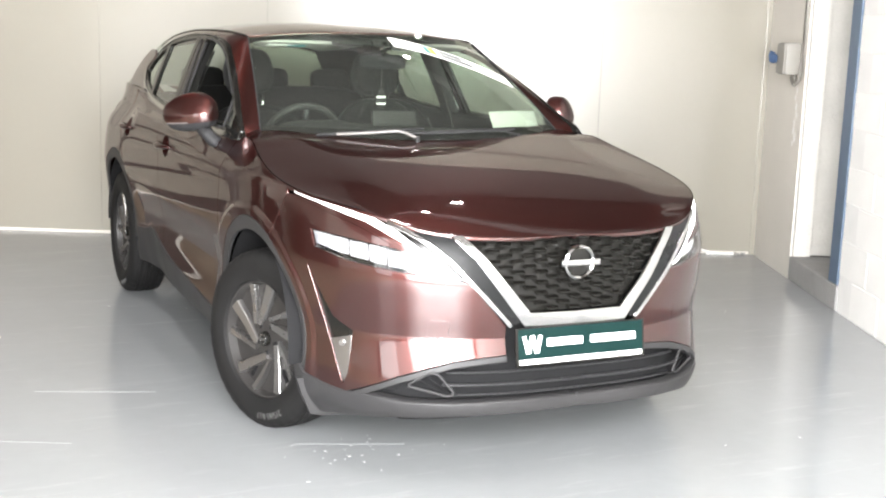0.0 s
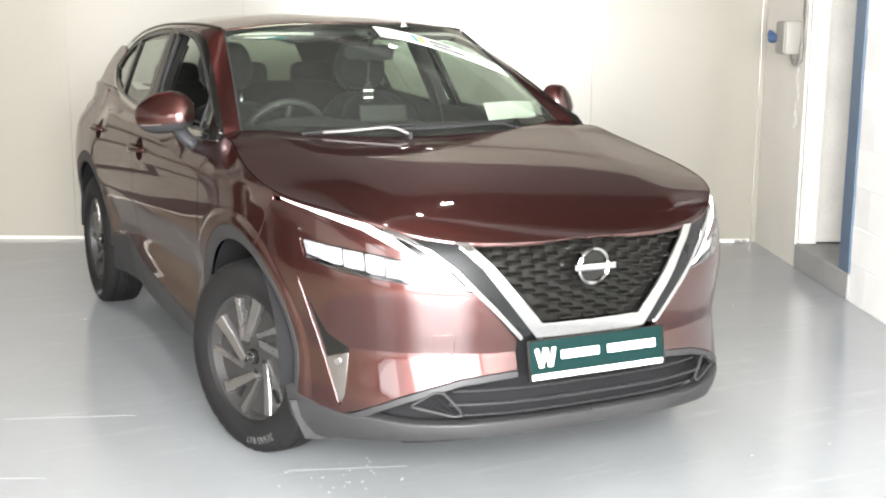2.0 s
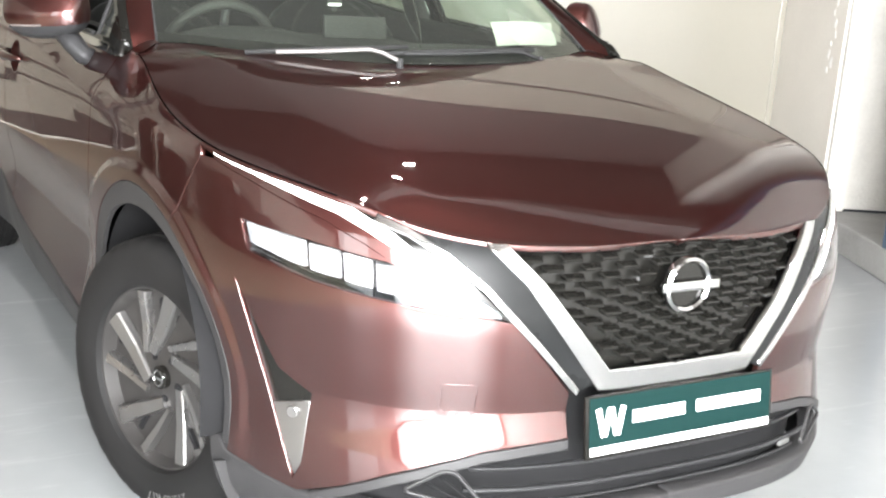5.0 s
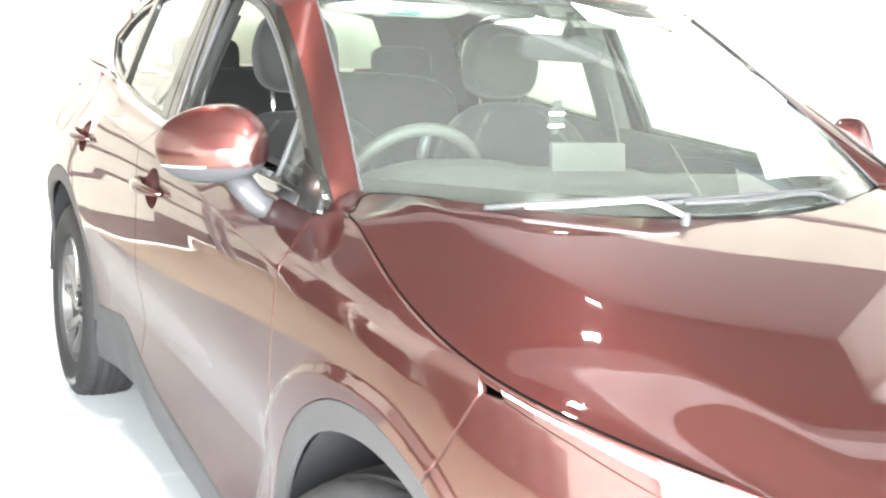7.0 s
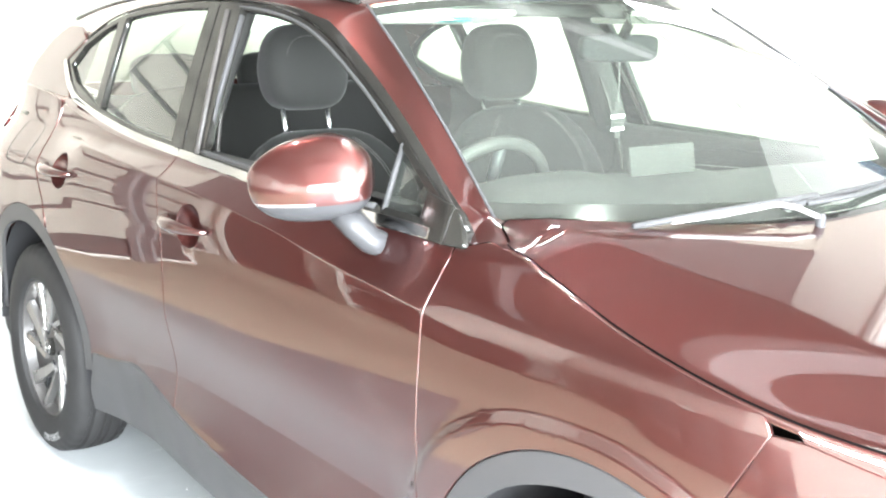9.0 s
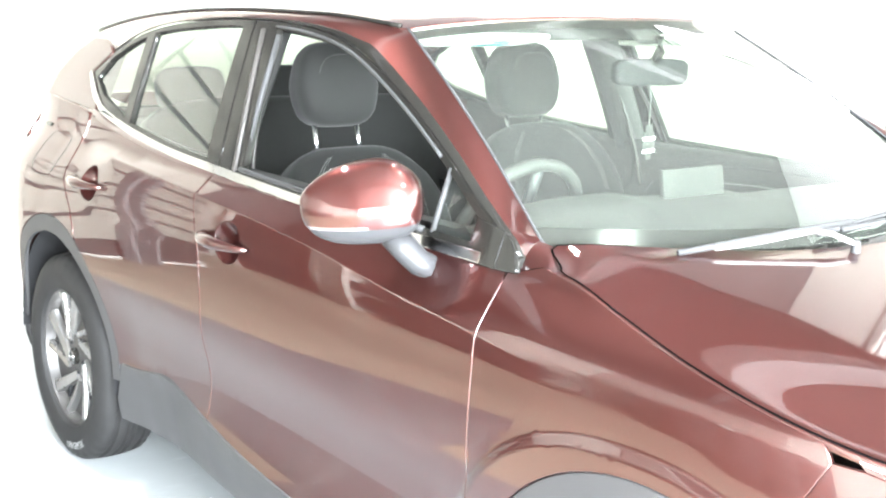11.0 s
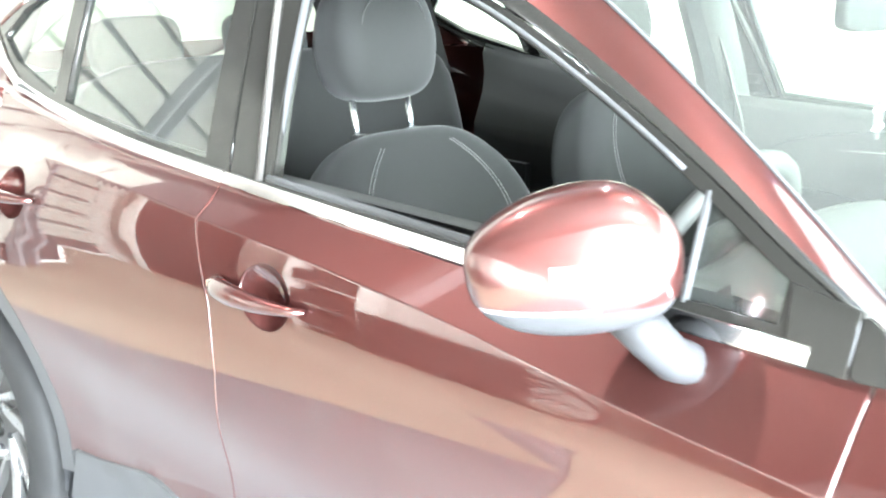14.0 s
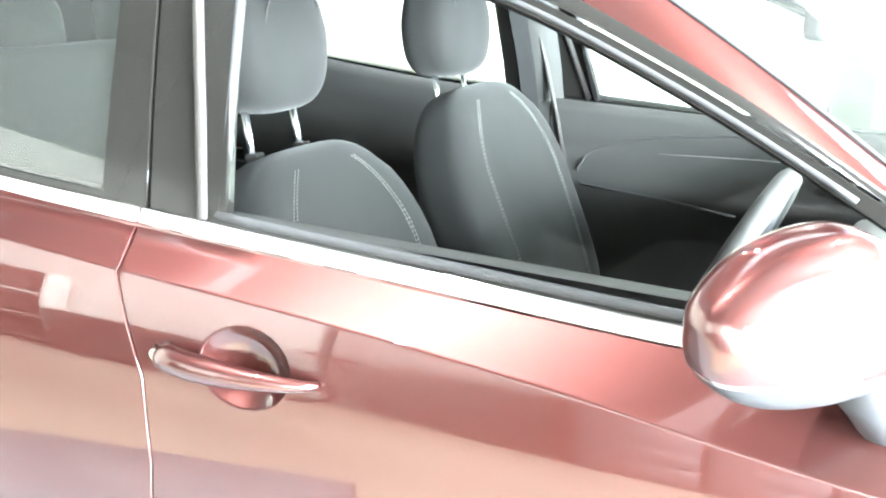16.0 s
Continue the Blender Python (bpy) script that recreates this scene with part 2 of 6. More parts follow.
def part(name, bm, mat, parent=None, label="", smooth=True):
    data = bpy.data.meshes.new(name)
    bmesh.ops.recalc_face_normals(bm, faces=bm.faces)
    bm.to_mesh(data)
    bm.free()
    data.materials.append(mat)
    if smooth:
        data.polygons.foreach_set("use_smooth", [True] * len(data.polygons))
        data.set_sharp_from_angle(angle=radians(38))
    ob = new(name, data)
    if parent:
        ob.parent = parent
    if label:
        ob["label"] = label
    return ob


def block(size, at=(0, 0, 0), turn=(0, 0, 0), bevel=0.0, segments=2, bm=None):
    """A box with rounded edges, added to a bmesh."""
    own = bmesh.new()
    bmesh.ops.create_cube(own, size=1, matrix=Matrix.Diagonal((*size, 1)))
    if bevel:
        bmesh.ops.bevel(own, geom=own.edges[:], offset=bevel, segments=segments, affect="EDGES", profile=0.6)
    own.transform(pose(*at, *turn))
    if bm is None:
        return own
    join(bm, own)
    return bm


def join(bm, own):
    data = bpy.data.meshes.new("joined")
    own.to_mesh(data)
    own.free()
    bm.from_mesh(data)
    bpy.data.meshes.remove(data)


def soft(size, at=(0, 0, 0), turn=(0, 0, 0), power=4.0, cuts=10, shape=None):
    """A cushion-like rounded block."""
    bm = bmesh.new()
    bmesh.ops.create_cube(bm, size=2)
    bmesh.ops.subdivide_edges(bm, edges=bm.edges[:], cuts=cuts, use_grid_fill=True)
    for v in bm.verts:
        c = v.co
        k = (abs(c.x) ** power + abs(c.y) ** power + abs(c.z) ** power) ** (-1 / power)
        q = c * k
        if shape:
            q = shape(q)
        v.co = Vector((q.x * size[0] / 2, q.y * size[1] / 2, q.z * size[2] / 2))
    bm.transform(pose(*at, *turn))
    return bm


def tube_mesh(points, radius, sides=8, closed=False, flat=1.0):
    """Vertices and faces of a bar along a line of points."""
    pts = [Vector(p) for p in points]
    verts, faces, n = [], [], len(pts)
    for i, p in enumerate(pts):
        a = pts[i - 1] if (i or closed) else pts[i]
        b = pts[(i + 1) % n] if (i < n - 1 or closed) else pts[i]
        d = (b - a).normalized()
        side = d.cross(Vector((0, 0, 1)))
        side = side.normalized() if side.length > 1e-3 else Vector((1, 0, 0))
        up = side.cross(d).normalized()
        r = radius(i / max(1, n - 1)) if callable(radius) else radius
        for k in range(sides):
            g = 2 * math.pi * k / sides
            verts.append(p + side * (r * math.cos(g)) + up * (r * flat * math.sin(g)))
    for i in range(n if closed else n - 1):
        j = (i + 1) % n
        for k in range(sides):
            l = (k + 1) % sides
            faces.append((i * sides + k, i * sides + l, j * sides + l, j * sides + k))
    if not closed:
        faces.append(tuple(range(sides))[::-1])
        faces.append(tuple((n - 1) * sides + k for k in range(sides)))
    return verts, faces


def tube(name, points, radius, mat, parent=None, label="", sides=8, closed=False, flat=1.0):
    v, f = tube_mesh(points, radius, sides, closed, flat)
    return mesh(name, v, f, mat, parent, label)


def lathe(profile, steps=48, axis="x"):
    """A bmesh turned from (distance along the axis, radius) pairs."""
    bm = bmesh.new()
    rings = []
    for k in range(steps):
        g = 2 * math.pi * k / steps
        rings.append([bm.verts.new((a, r * math.cos(g), r * math.sin(g))) for a, r in profile])
    for k in range(steps):
        p, q = rings[k], rings[(k + 1) % steps]
        for i in range(len(profile) - 1):
            bm.faces.new((p[i], p[i + 1], q[i + 1], q[i]))
    return bm


def loft(name, rows, mat, parent=None, label="", smooth=True):
    """A sheet through rows of points."""
    n = len(rows[0])
    verts = [p for row in rows for p in row]
    faces = [(i * n + k, i * n + k + 1, (i + 1) * n + k + 1, (i + 1) * n + k) for i in range(len(rows) - 1) for k in range(n - 1)]
    return mesh(name, verts, faces, mat, parent, label, smooth)


def within(points, poly):
    """Which of an array of points lie inside a polygon."""
    x, y = points[:, 0], points[:, 1]
    hit = np.zeros(len(points), bool)
    for (x0, y0), (x1, y1) in zip(poly, poly[1:] + poly[:1]):
        if y0 != y1:
            hit ^= ((y0 > y) != (y1 > y)) & (x < (x1 - x0) * (y - y0) / (y1 - y0) + x0)
    return hit


def shrink(poly, gap, keep=None):
    """A polygon drawn in by a gap; corners on the line u = keep stay there."""
    area2 = sum(a[0] * b[1] - b[0] * a[1] for a, b in zip(poly, poly[1:] + poly[:1]))
    s, out, n = (1 if area2 > 0 else -1), [], len(poly)
    for i, p in enumerate(poly):
        a, b = Vector(poly[i - 1]), Vector(poly[(i + 1) % n])
        p = Vector(p)
        d0, d1 = (p - a).normalized(), (b - p).normalized()
        n0, n1 = Vector((-d0.y, d0.x)) * s, Vector((-d1.y, d1.x)) * s
        m = n0 + n1
        q = p + m * (gap / max(0.4, m.dot(n0)))
        if keep is not None and abs(p.x - keep) < 1e-6:
            q.x = keep
        out.append((q.x, q.y))
    return out


def dense(poly, step):
    out = []
    for a, b in zip(poly, poly[1:] + poly[:1]):
        n = max(1, int(math.hypot(b[0] - a[0], b[1] - a[1]) / step))
        out += [(a[0] + (b[0] - a[0]) * k / n, a[1] + (b[1] - a[1]) * k / n) for k in range(n)]
    return out


def rounded(poly, radius, steps=4):
    """A polygon with its corners rounded off."""
    out, n = [], len(poly)
    for i, p in enumerate(poly):
        p, a, b = Vector(p), Vector(poly[i - 1]), Vector(poly[(i + 1) % n])
        r = min(radius, (a - p).length * 0.45, (b - p).length * 0.45)
        s, e = p + (a - p).normalized() * r, p + (b - p).normalized() * r
        for k in range(steps + 1):
            w = k / steps
            q = s * (1 - w) ** 2 + p * (2 * w * (1 - w)) + e * w * w
            out.append((q.x, q.y))
    return out


CORE = Vector((0, 1.3, 0.6))


def panel(name, surf, poly, mat, parent=None, label="", step=0.035, gap=0.0034, thick=0.014, lift=0.0, holes=(), flip=False, both=False, keep=-1.5, edge=0.0025, creases=()):
    """A curved sheet: the part of a surface that lies inside a polygon, with rolled edges turned inwards. flip: on the other side of the car; both: on both at once."""
    from_poly = dense(shrink(poly, gap, keep), step * 0.7)
    loops = [from_poly] + [dense(h, step * 0.7) for h in holes]
    lo, hi = np.min(from_poly, axis=0), np.max(from_poly, axis=0)
    gx, gy = np.meshgrid(np.arange(lo[0], hi[0], step), np.arange(lo[1], hi[1], step))
    pts = np.stack([gx.ravel(), gy.ravel()], 1)
    pts = pts[within(pts, loops[0])]
    for h in loops[1:]:
        pts = pts[~within(pts, h)]
    rim = np.array([p for l in loops for p in l])
    if len(pts):
        near = np.min(((pts[:, None, :] - rim[None]) ** 2).sum(2), axis=1)
        pts = pts[near > (step * 0.45) ** 2]
    lines = [np.array([q for a, b in zip(c, c[1:]) for q in dense([a, b], step * 0.6)[:max(1, int(math.hypot(b[0] - a[0], b[1] - a[1]) / (step * 0.6)))]] + [c[-1]]) for c in creases]
    for i, line in enumerate(lines):
        line = line[within(line, loops[0])]
        line = line[np.min(((line[:, None, :] - rim[None]) ** 2).sum(2), axis=1) > 0.006 ** 2]
        for h in loops[1:]:
            line = line[~within(line, h)]
        lines[i] = line
        if len(line):
            pts = pts[np.min(((pts[:, None, :] - line[None]) ** 2).sum(2), axis=1) > (step * 0.4) ** 2]
    pts = np.concatenate([pts] + [l for l in lines if len(l)])
    flat, edges, k = [], [], 0
    for l in loops:
        edges += [(k + i, k + (i + 1) % len(l)) for i in range(len(l))]
        flat += l
        k += len(l)
    flat += [tuple(p) for p in pts]
    vs, _, fs, *_ = geometry.delaunay_2d_cdt([Vector(p) for p in flat], edges, [], 0, 1e-7)
    cen = np.array([[sum(vs[i].x for i in f) / 3, sum(vs[i].y for i in f) / 3] for f in fs])
    ok = within(cen, loops[0])
    for h in loops[1:]:
        ok &= ~within(cen, h)
    fs = [f for f, good in zip(fs, ok) if good]
    P, N = [], []
    for v in vs:
        p = surf(v.x, v.y)
        e = 1e-3
        n = (surf(v.x + e, v.y) - surf(v.x - e, v.y)).cross(surf(v.x, v.y + e) - surf(v.x, v.y - e))
        n = n.normalized() if n.length > 1e-12 else Vector((0, 0, 1))
        if n.dot(p - CORE) < 0:
            n = -n
        P.append(p + n * lift)
        N.append(n)
    F = []
    for f in fs:
        a, b, c = (P[i] for i in f)
        F.append(tuple(f) if (b - a).cross(c - a).dot(N[f[0]]) > 0 else tuple(f)[::-1])
    count = {}
    for f in F:
        for i in range(3):
            a, b = f[i], f[(i + 1) % 3]
            count[(a, b)] = 1
    rimmed = [(a, b) for a, b in count if (b, a) not in count]
    out_of, made = {}, {}
    for a, b in rimmed:
        d = (P[b] - P[a]).cross(N[a])
        for i in (a, b):
            out_of[i] = out_of.get(i, Vector()) + d.normalized()
    for i, d in out_of.items():
        d = d.normalized()
        made[i] = (len(P), len(P) + 1)
        P += [P[i] + d * edge - N[i] * edge, P[i] + d * edge - N[i] * thick]
        N += [(N[i] + d * 2).normalized(), d]
    for a, b in rimmed:
        F.append((b, a, made[a][0], made[b][0]))
        F.append((made[b][0], made[a][0], made[a][1], made[b][1]))
    if flip or both:
        P2, N2 = [Vector((-p.x, p.y, p.z)) for p in P], [Vector((-n.x, n.y, n.z)) for n in N]
        F2 = [f[::-1] for f in F]
        if flip:
            P, N, F = P2, N2, F2
        else:
            k = len(P)
            F += [tuple(i + k for i in f) for f in F2]
            P, N = P + P2, N + N2
    return mesh(name, P, F, mat, parent, label, True, N)


# ---- the room ----
def room_block(name, u0, u1, v0, v1, z0, z1, mat, bevel=0.0, parent=None, label="", kind="structure"):
    bm = block((u1 - u0, v1 - v0, z1 - z0), ((u0 + u1) / 2, (v0 + v1) / 2, (z0 + z1) / 2), bevel=bevel)
    bm.transform(ROOM)
    ob = part(name, bm, mat, parent, label, smooth=False)
    return ob if parent else tagged(ob, label, kind=kind)


room_block("floor", -3.45, RIGHT + 2.6, FRONT - 0.2, BACK + 0.2, -0.12, 0.0, FLOOR, label="glossy pale grey epoxy floor with faint scuffs")
room_block("floor_beyond", LEFT - 0.2, -3.452, FRONT - 0.2, BACK + 0.2, -0.12, -0.003, TAN_FLOOR, label="bare tan concrete floor beside the painted bay")
room_block("floor_apron", -3.45, -2.24, FRONT - 0.2, 0.84, -0.05, 0.003, TAN_FLOOR, 0.001, label="bare tan concrete floor before the painted bay")
back_wall = room_block("wall_back", LEFT - 0.2, RIGHT + 2.6, BACK + 0.006, BACK + 0.2, 0, HEIGHT, UPPER_WALL, label="smooth glossy cream sheeted back wall")
sheet_u = RIGHT
while sheet_u > -3.4:
    low_u = max(-3.5, sheet_u - 1.22)
    room_block("wall_sheet", low_u + 0.0006, sheet_u - 0.0006, BACK - 0.004, BACK + 0.005, 0.012, 2.52, WALL, 0.0008, back_wall)
    room_block("wall_sheet", low_u + 0.0006, sheet_u - 0.002, BACK - 0.004, BACK + 0.005, 2.545, 2.88, WALL, 0.0015, back_wall)
    sheet_u -= 1.22
for k in range(9):
    room_block("wall_board", LEFT + 0.01, -3.52, BACK - 0.03, BACK + 0.004, 0.20 + 0.29 * k, 0.45 + 0.29 * k, WALL, 0.006, back_wall)
for post_u in (-4.75, -4.62):
    room_block("rack_post", post_u - 0.018, post_u + 0.018, BACK - 0.12, BACK - 0.034, 0.0, 2.8, STEEL, 0.006, label="dark steel post before the boarded wall")
room_block("corner_trim", RIGHT - 0.035, RIGHT, BACK - 0.016, BACK - 0.0045, 0.0, 2.88, WALL, 0.003, label="pale corner strip of the back wall")
room_block("baseboard", LEFT, RIGHT - 0.04, BACK - 0.012, BACK - 0.0045, 0.0, 0.022, PLASTER, 0.003, label="low white floor strip")
room_block("wall_left", LEFT - 0.2, LEFT, FRONT, BACK, 0, 2.75, CREAM, label="plain cream painted wall")
# added and unseen: a dark band that darkens reflections in the side windows
room_block("wall_left_upper", LEFT - 0.2, LEFT - 0.01, FRONT, BACK, 2.752, HEIGHT, UPPER_WALL, label="added dark band above the unseen side wall, darkens window reflections")
room_block("wall_right_far", RIGHT, RIGHT + 0.13, 3.06, BACK, 0, HEIGHT, PLASTER, label="grey-white painted wall beside the back corner")
near_wall = room_block("wall_right_near", RIGHT + 0.008, RIGHT + 0.2, FRONT, 2.07, 0, HEIGHT, MORTAR, label="white painted block wall with faint joints")
# doorway in the right wall: raised concrete step, chipped jamb, lobby and a blue-grey door
room_block("doorway_step", RIGHT - 0.004, RIGHT + 1.3, 2.072, 3.058, 0.0, 0.155, CONCRETE, 0.012, label="bare grey concrete step in the doorway")
room_block("doorway_jamb", RIGHT + 0.012, RIGHT + 0.128, 3.02, 3.058, 0.157, HEIGHT, ROUGH_WHITE, 0.006, label="chipped white rendered door jamb")
room_block("lobby_wall", RIGHT + 0.132, RIGHT + 1.30, 3.10, 3.22, 0.157, HEIGHT, LOBBY, label="dull white lobby wall beyond the doorway")
door_1 = room_block("door_1", RIGHT - 0.003, RIGHT + 0.05, 2.076, 2.235, 0.157, HEIGHT, BLUE, 0.004, label="blue-grey painted door frame edge above the step")
room_block("lobby_side", RIGHT + 1.3, RIGHT + 1.42, 1.6, 3.3, 0, HEIGHT, PLASTER, label="plain lobby wall")
room_block("lobby_near", RIGHT + 0.21, RIGHT + 1.3, 1.9, 2.06, 0.0, HEIGHT, PLASTER, label="plain lobby wall")
room_block("wall_front_left", LEFT, -5.2, FRONT - 0.2, FRONT, 0, HEIGHT, PLASTER, label="plain wall beside the gateway")
room_block("wall_front_right", 2.2, RIGHT + 0.2, FRONT - 0.2, FRONT, 0, HEIGHT, PLASTER, label="plain wall beside the gateway")
room_block("wall_front_head", -5.2, 2.2, FRONT - 0.2, FRONT, 3.45, HEIGHT, PLASTER, label="plain wall above the gateway")
room_block("ceiling", LEFT - 0.2, RIGHT + 2.6, FRONT - 0.2, BACK + 0.2, HEIGHT, HEIGHT + 0.15, CEILING, label="dark sheeted ceiling")
for k, v in enumerate((-5.2, -2.6, 0.0, 2.4)):
    room_block("ceiling_beam", LEFT, RIGHT, v - 0.07, v + 0.07, HEIGHT - 0.20, HEIGHT - 0.002, STEEL, 0.01, label="dark steel roof beam")
# added and unseen: a slatted stand-in that shapes the reflections in the flank
door_2 = room_block("door_2", LEFT - 0.001, LEFT + 0.03, -1.6, 1.0, 0, 2.7, STEEL, label="added dull beige slatted panel on the unseen side wall, shapes reflections")
for k in range(18):
    room_block("stand_in_slat", LEFT + 0.031, LEFT + 0.05, -1.58, 0.98, 0.02 + 0.148 * k, 0.16 + 0.148 * k, PALE_SLATS, 0.006, door_2)
room_block("backdrop", -14, 12, FRONT - 9.2, FRONT - 9, -0.1, 9, OUTSIDE, label="bright daylit yard outside the gateway")
room_block("ground", -14, 12, FRONT - 9.0, FRONT - 0.2, -0.14, -0.02, CONCRETE, label="concrete yard outside the gateway")
# body surfaces of the car: x across, y to the rear, z up; front axle at y = 0
def smooth_curve(points):
    """A smooth function through (position, value) pairs."""
    xs = [p[0] for p in points]
    ys = [p[1] for p in points]
    ms = []
    for i in range(len(xs)):
        a, b = max(i - 1, 0), min(i + 1, len(xs) - 1)
        ms.append((ys[b] - ys[a]) / (xs[b] - xs[a]))
    for i in range(1, len(xs) - 1):
        if (ys[i] - ys[i - 1]) * (ys[i + 1] - ys[i]) <= 0:
            ms[i] = 0.0

    def value(x):
        if x <= xs[0]:
            return ys[0]
        if x >= xs[-1]:
            return ys[-1]
        i = 0
        while x > xs[i + 1]:
            i += 1
        h = xs[i + 1] - xs[i]
        s = (x - xs[i]) / h
        return (ys[i] * (1 + 2 * s) * (1 - s) ** 2 + ys[i + 1] * s * s * (3 - 2 * s)
                + h * ms[i] * s * (1 - s) ** 2 + h * ms[i + 1] * s * s * (s - 1))
    return value


SIDE_WIDTH = smooth_curve([(0.18, 0.850), (0.26, 0.885), (0.36, 0.893), (0.46, 0.890), (0.60, 0.899), (0.76, 0.912), (0.90, 0.908),
                           (0.98, 0.898), (1.03, 0.868), (1.08, 0.832), (1.13, 0.812), (1.20, 0.80)])
NOSE = smooth_curve([(0.18, -0.835), (0.24, -0.898), (0.29, -0.912), (0.33, -0.9105), (0.37, -0.906), (0.44, -0.8955), (0.503, -0.8855), (0.520, -0.8845), (0.60, -0.886), (0.68, -0.886),
                     (0.78, -0.874), (0.84, -0.855), (0.875, -0.838), (0.93, -0.80), (1.00, -0.74), (1.1, -0.66)])
TAIL = smooth_curve([(0.18, 3.38), (0.35, 3.50), (0.60, 3.525), (0.85, 3.50), (1.0, 3.48), (1.15, 3.45)])
YC, YR, NP, NR = 0.30, 2.75, 3.0, 3.4


FOLD = smooth_curve([(0.35, 0.545), (0.60, 0.548), (1.2, 0.552), (1.55, 0.545), (1.72, 0.53), (1.88, 0.502), (2.0, 0.49), (2.3, 0.48)])
CREASE = smooth_curve([(0.25, 0.945), (0.52, 0.970), (0.76, 0.988), (0.90, 1.002), (1.05, 1.018), (1.35, 1.038), (1.53, 1.046), (1.71, 1.053), (1.96, 1.065), (2.25, 1.075), (2.5, 1.08)])
EASE = lambda f: (lambda g: g * g * (3 - 2 * g))(min(1.0, max(0.0, f)))


def half_width(y, z):
    w = SIDE_WIDTH(z)
    if y > 0.3:
        c = CREASE(y)
        edge = 0.908 - 0.95 * (c - 0.90) ** 2
        if z > 1.09:
            new_w = w
        elif z > c:
            new_w = edge + (SIDE_WIDTH(1.09) - edge) * ((z - c) / (1.09 - c))
        elif z > 0.90:
            new_w = 0.908 - 0.95 * (z - 0.90) ** 2
        else:
            new_w = w
        w += (new_w - w) * EASE((y - 0.3) / 0.3) * EASE((2.55 - y) / 0.35)
    if 0.42 < y < 2.36:
        fade = EASE(min((y - 0.42) / 0.2, (2.36 - y) / 0.3))
        w -= 0.016 * fade * EASE((0.72 - z) / 0.17)
        w += fade * (0.17 * max(0.0, FOLD(y) - max(z, SILL(y))) - 0.20 * max(0.0, SILL(y) - z))
    if y > 1.9:
        hip = math.exp(-((y - 2.75) / 0.5) ** 2)
        w += 0.012 * hip * math.exp(-((z - 0.85) / 0.25) ** 2)
        w -= 0.04 * max(0.0, y - 2.1) ** 2 * max(0.0, min(1.0, (z - 0.75) / 0.3))
    return w


FRONT_ARCH, REAR_ARCH = (0.035, 0.385, 0.445), (2.675, 0.375, 0.462)


def lip_radius(y):
    """How far the raised lip round the front wheel arch reaches."""
    return 0.496 + 0.055 * EASE((y - 0.035) / 0.5)


def body(u, z):
    """A point of the right side of the body with the raised lip round the front wheel arch."""
    p = plain_body(u, z)
    reach = lip_radius(p.y) - math.hypot(p.y - FRONT_ARCH[0], p.z - FRONT_ARCH[1])
    if reach > 0:
        p.x -= 0.009 * EASE(reach / 0.026)
    return p


def plain_body(u, z):
    """A point of the right side of the body: u runs from the middle of the nose (-1.5) round the corner (0) to the tail."""
    if u <= 0:
        a = (u / 1.5 + 1) * math.pi / 2
        w, d = half_width(YC, z), YC - NOSE(z)
        r = ((math.sin(a) / w) ** NP + (max(math.cos(a), 0.0) / d) ** NP) ** (-1 / NP)
        return Vector((-r * math.sin(a), YC - r * math.cos(a), z))
    y = YC + u
    if y <= YR:
        return Vector((-half_width(y, z), y, z))
    a = (y - YR) / 1.3 * math.pi / 2
    w, d = half_width(YR, z), TAIL(z) - YR
    a = min(a, math.pi / 2)
    r = ((math.cos(a) / w) ** NR + (math.sin(a) / d) ** NR) ** (-1 / NR)
    return Vector((-r * math.cos(a), YR + r * math.sin(a), z))


def nose_u(x, z):
    """u of the point of the nose that stands x from the middle."""
    w, d = half_width(YC, z), YC - NOSE(z)
    k = d * max(0.0, 1 - (min(x, w) / w) ** NP) ** (1 / NP)
    return (math.atan2(x, k) / (math.pi / 2) - 1) * 1.5


def side_u(y, z):
    """u of the point of the flank at y."""
    if y >= YC:
        if y <= YR:
            return y - YC
        w, d = half_width(YR, z), TAIL(z) - YR
        k = w * max(0.0, 1 - (min(y - YR, d) / d) ** NR) ** (1 / NR)
        return YR - YC + math.atan2(y - YR, k) / (math.pi / 2) * 1.3
    w, d = half_width(YC, z), YC - NOSE(z)
    k = w * max(0.0, 1 - ((YC - y) / d) ** NP) ** (1 / NP)
    return (math.atan2(k, YC - y) / (math.pi / 2) - 1) * 1.5


def inside(p):
    """Whether a point lies within the flanks and the nose."""
    x, y, z = abs(p[0]), p[1], p[2]
    w = half_width(max(y, YC), z)
    if y < YC:
        return (x / w) ** NP + ((YC - y) / (YC - NOSE(z))) ** NP < 1
    return x < w


def glass_x(y, z):
    """How far out the side windows stand."""
    return 0.822 - 0.014 * (y - 0.46) - 0.016 * max(0.0, y - 1.5) ** 2 - 0.37 * (z - 1.1) - 0.16 * (z - 1.1) * abs(z - 1.1)
# ---- the car ----
from_y = lambda y, z: (side_u(y, z), z)
from_x = lambda x, z: (nose_u(x, z), z)
EDGE_Z = smooth_curve([(-0.86, 0.858), (-0.785, 0.874), (-0.71, 0.898), (-0.63, 0.926), (-0.50, 0.951), (-0.27, 0.981), (-0.03, 1.022), (0.20, 1.071), (0.32, 1.0985), (0.50, 1.112)])
BELT = smooth_curve([(0.40, 1.082), (0.95, 1.081), (1.2, 1.086), (1.7, 1.099), (2.0, 1.108), (2.3, 1.130), (2.45, 1.146), (2.62, 1.172), (2.78, 1.222), (2.95, 1.30)])
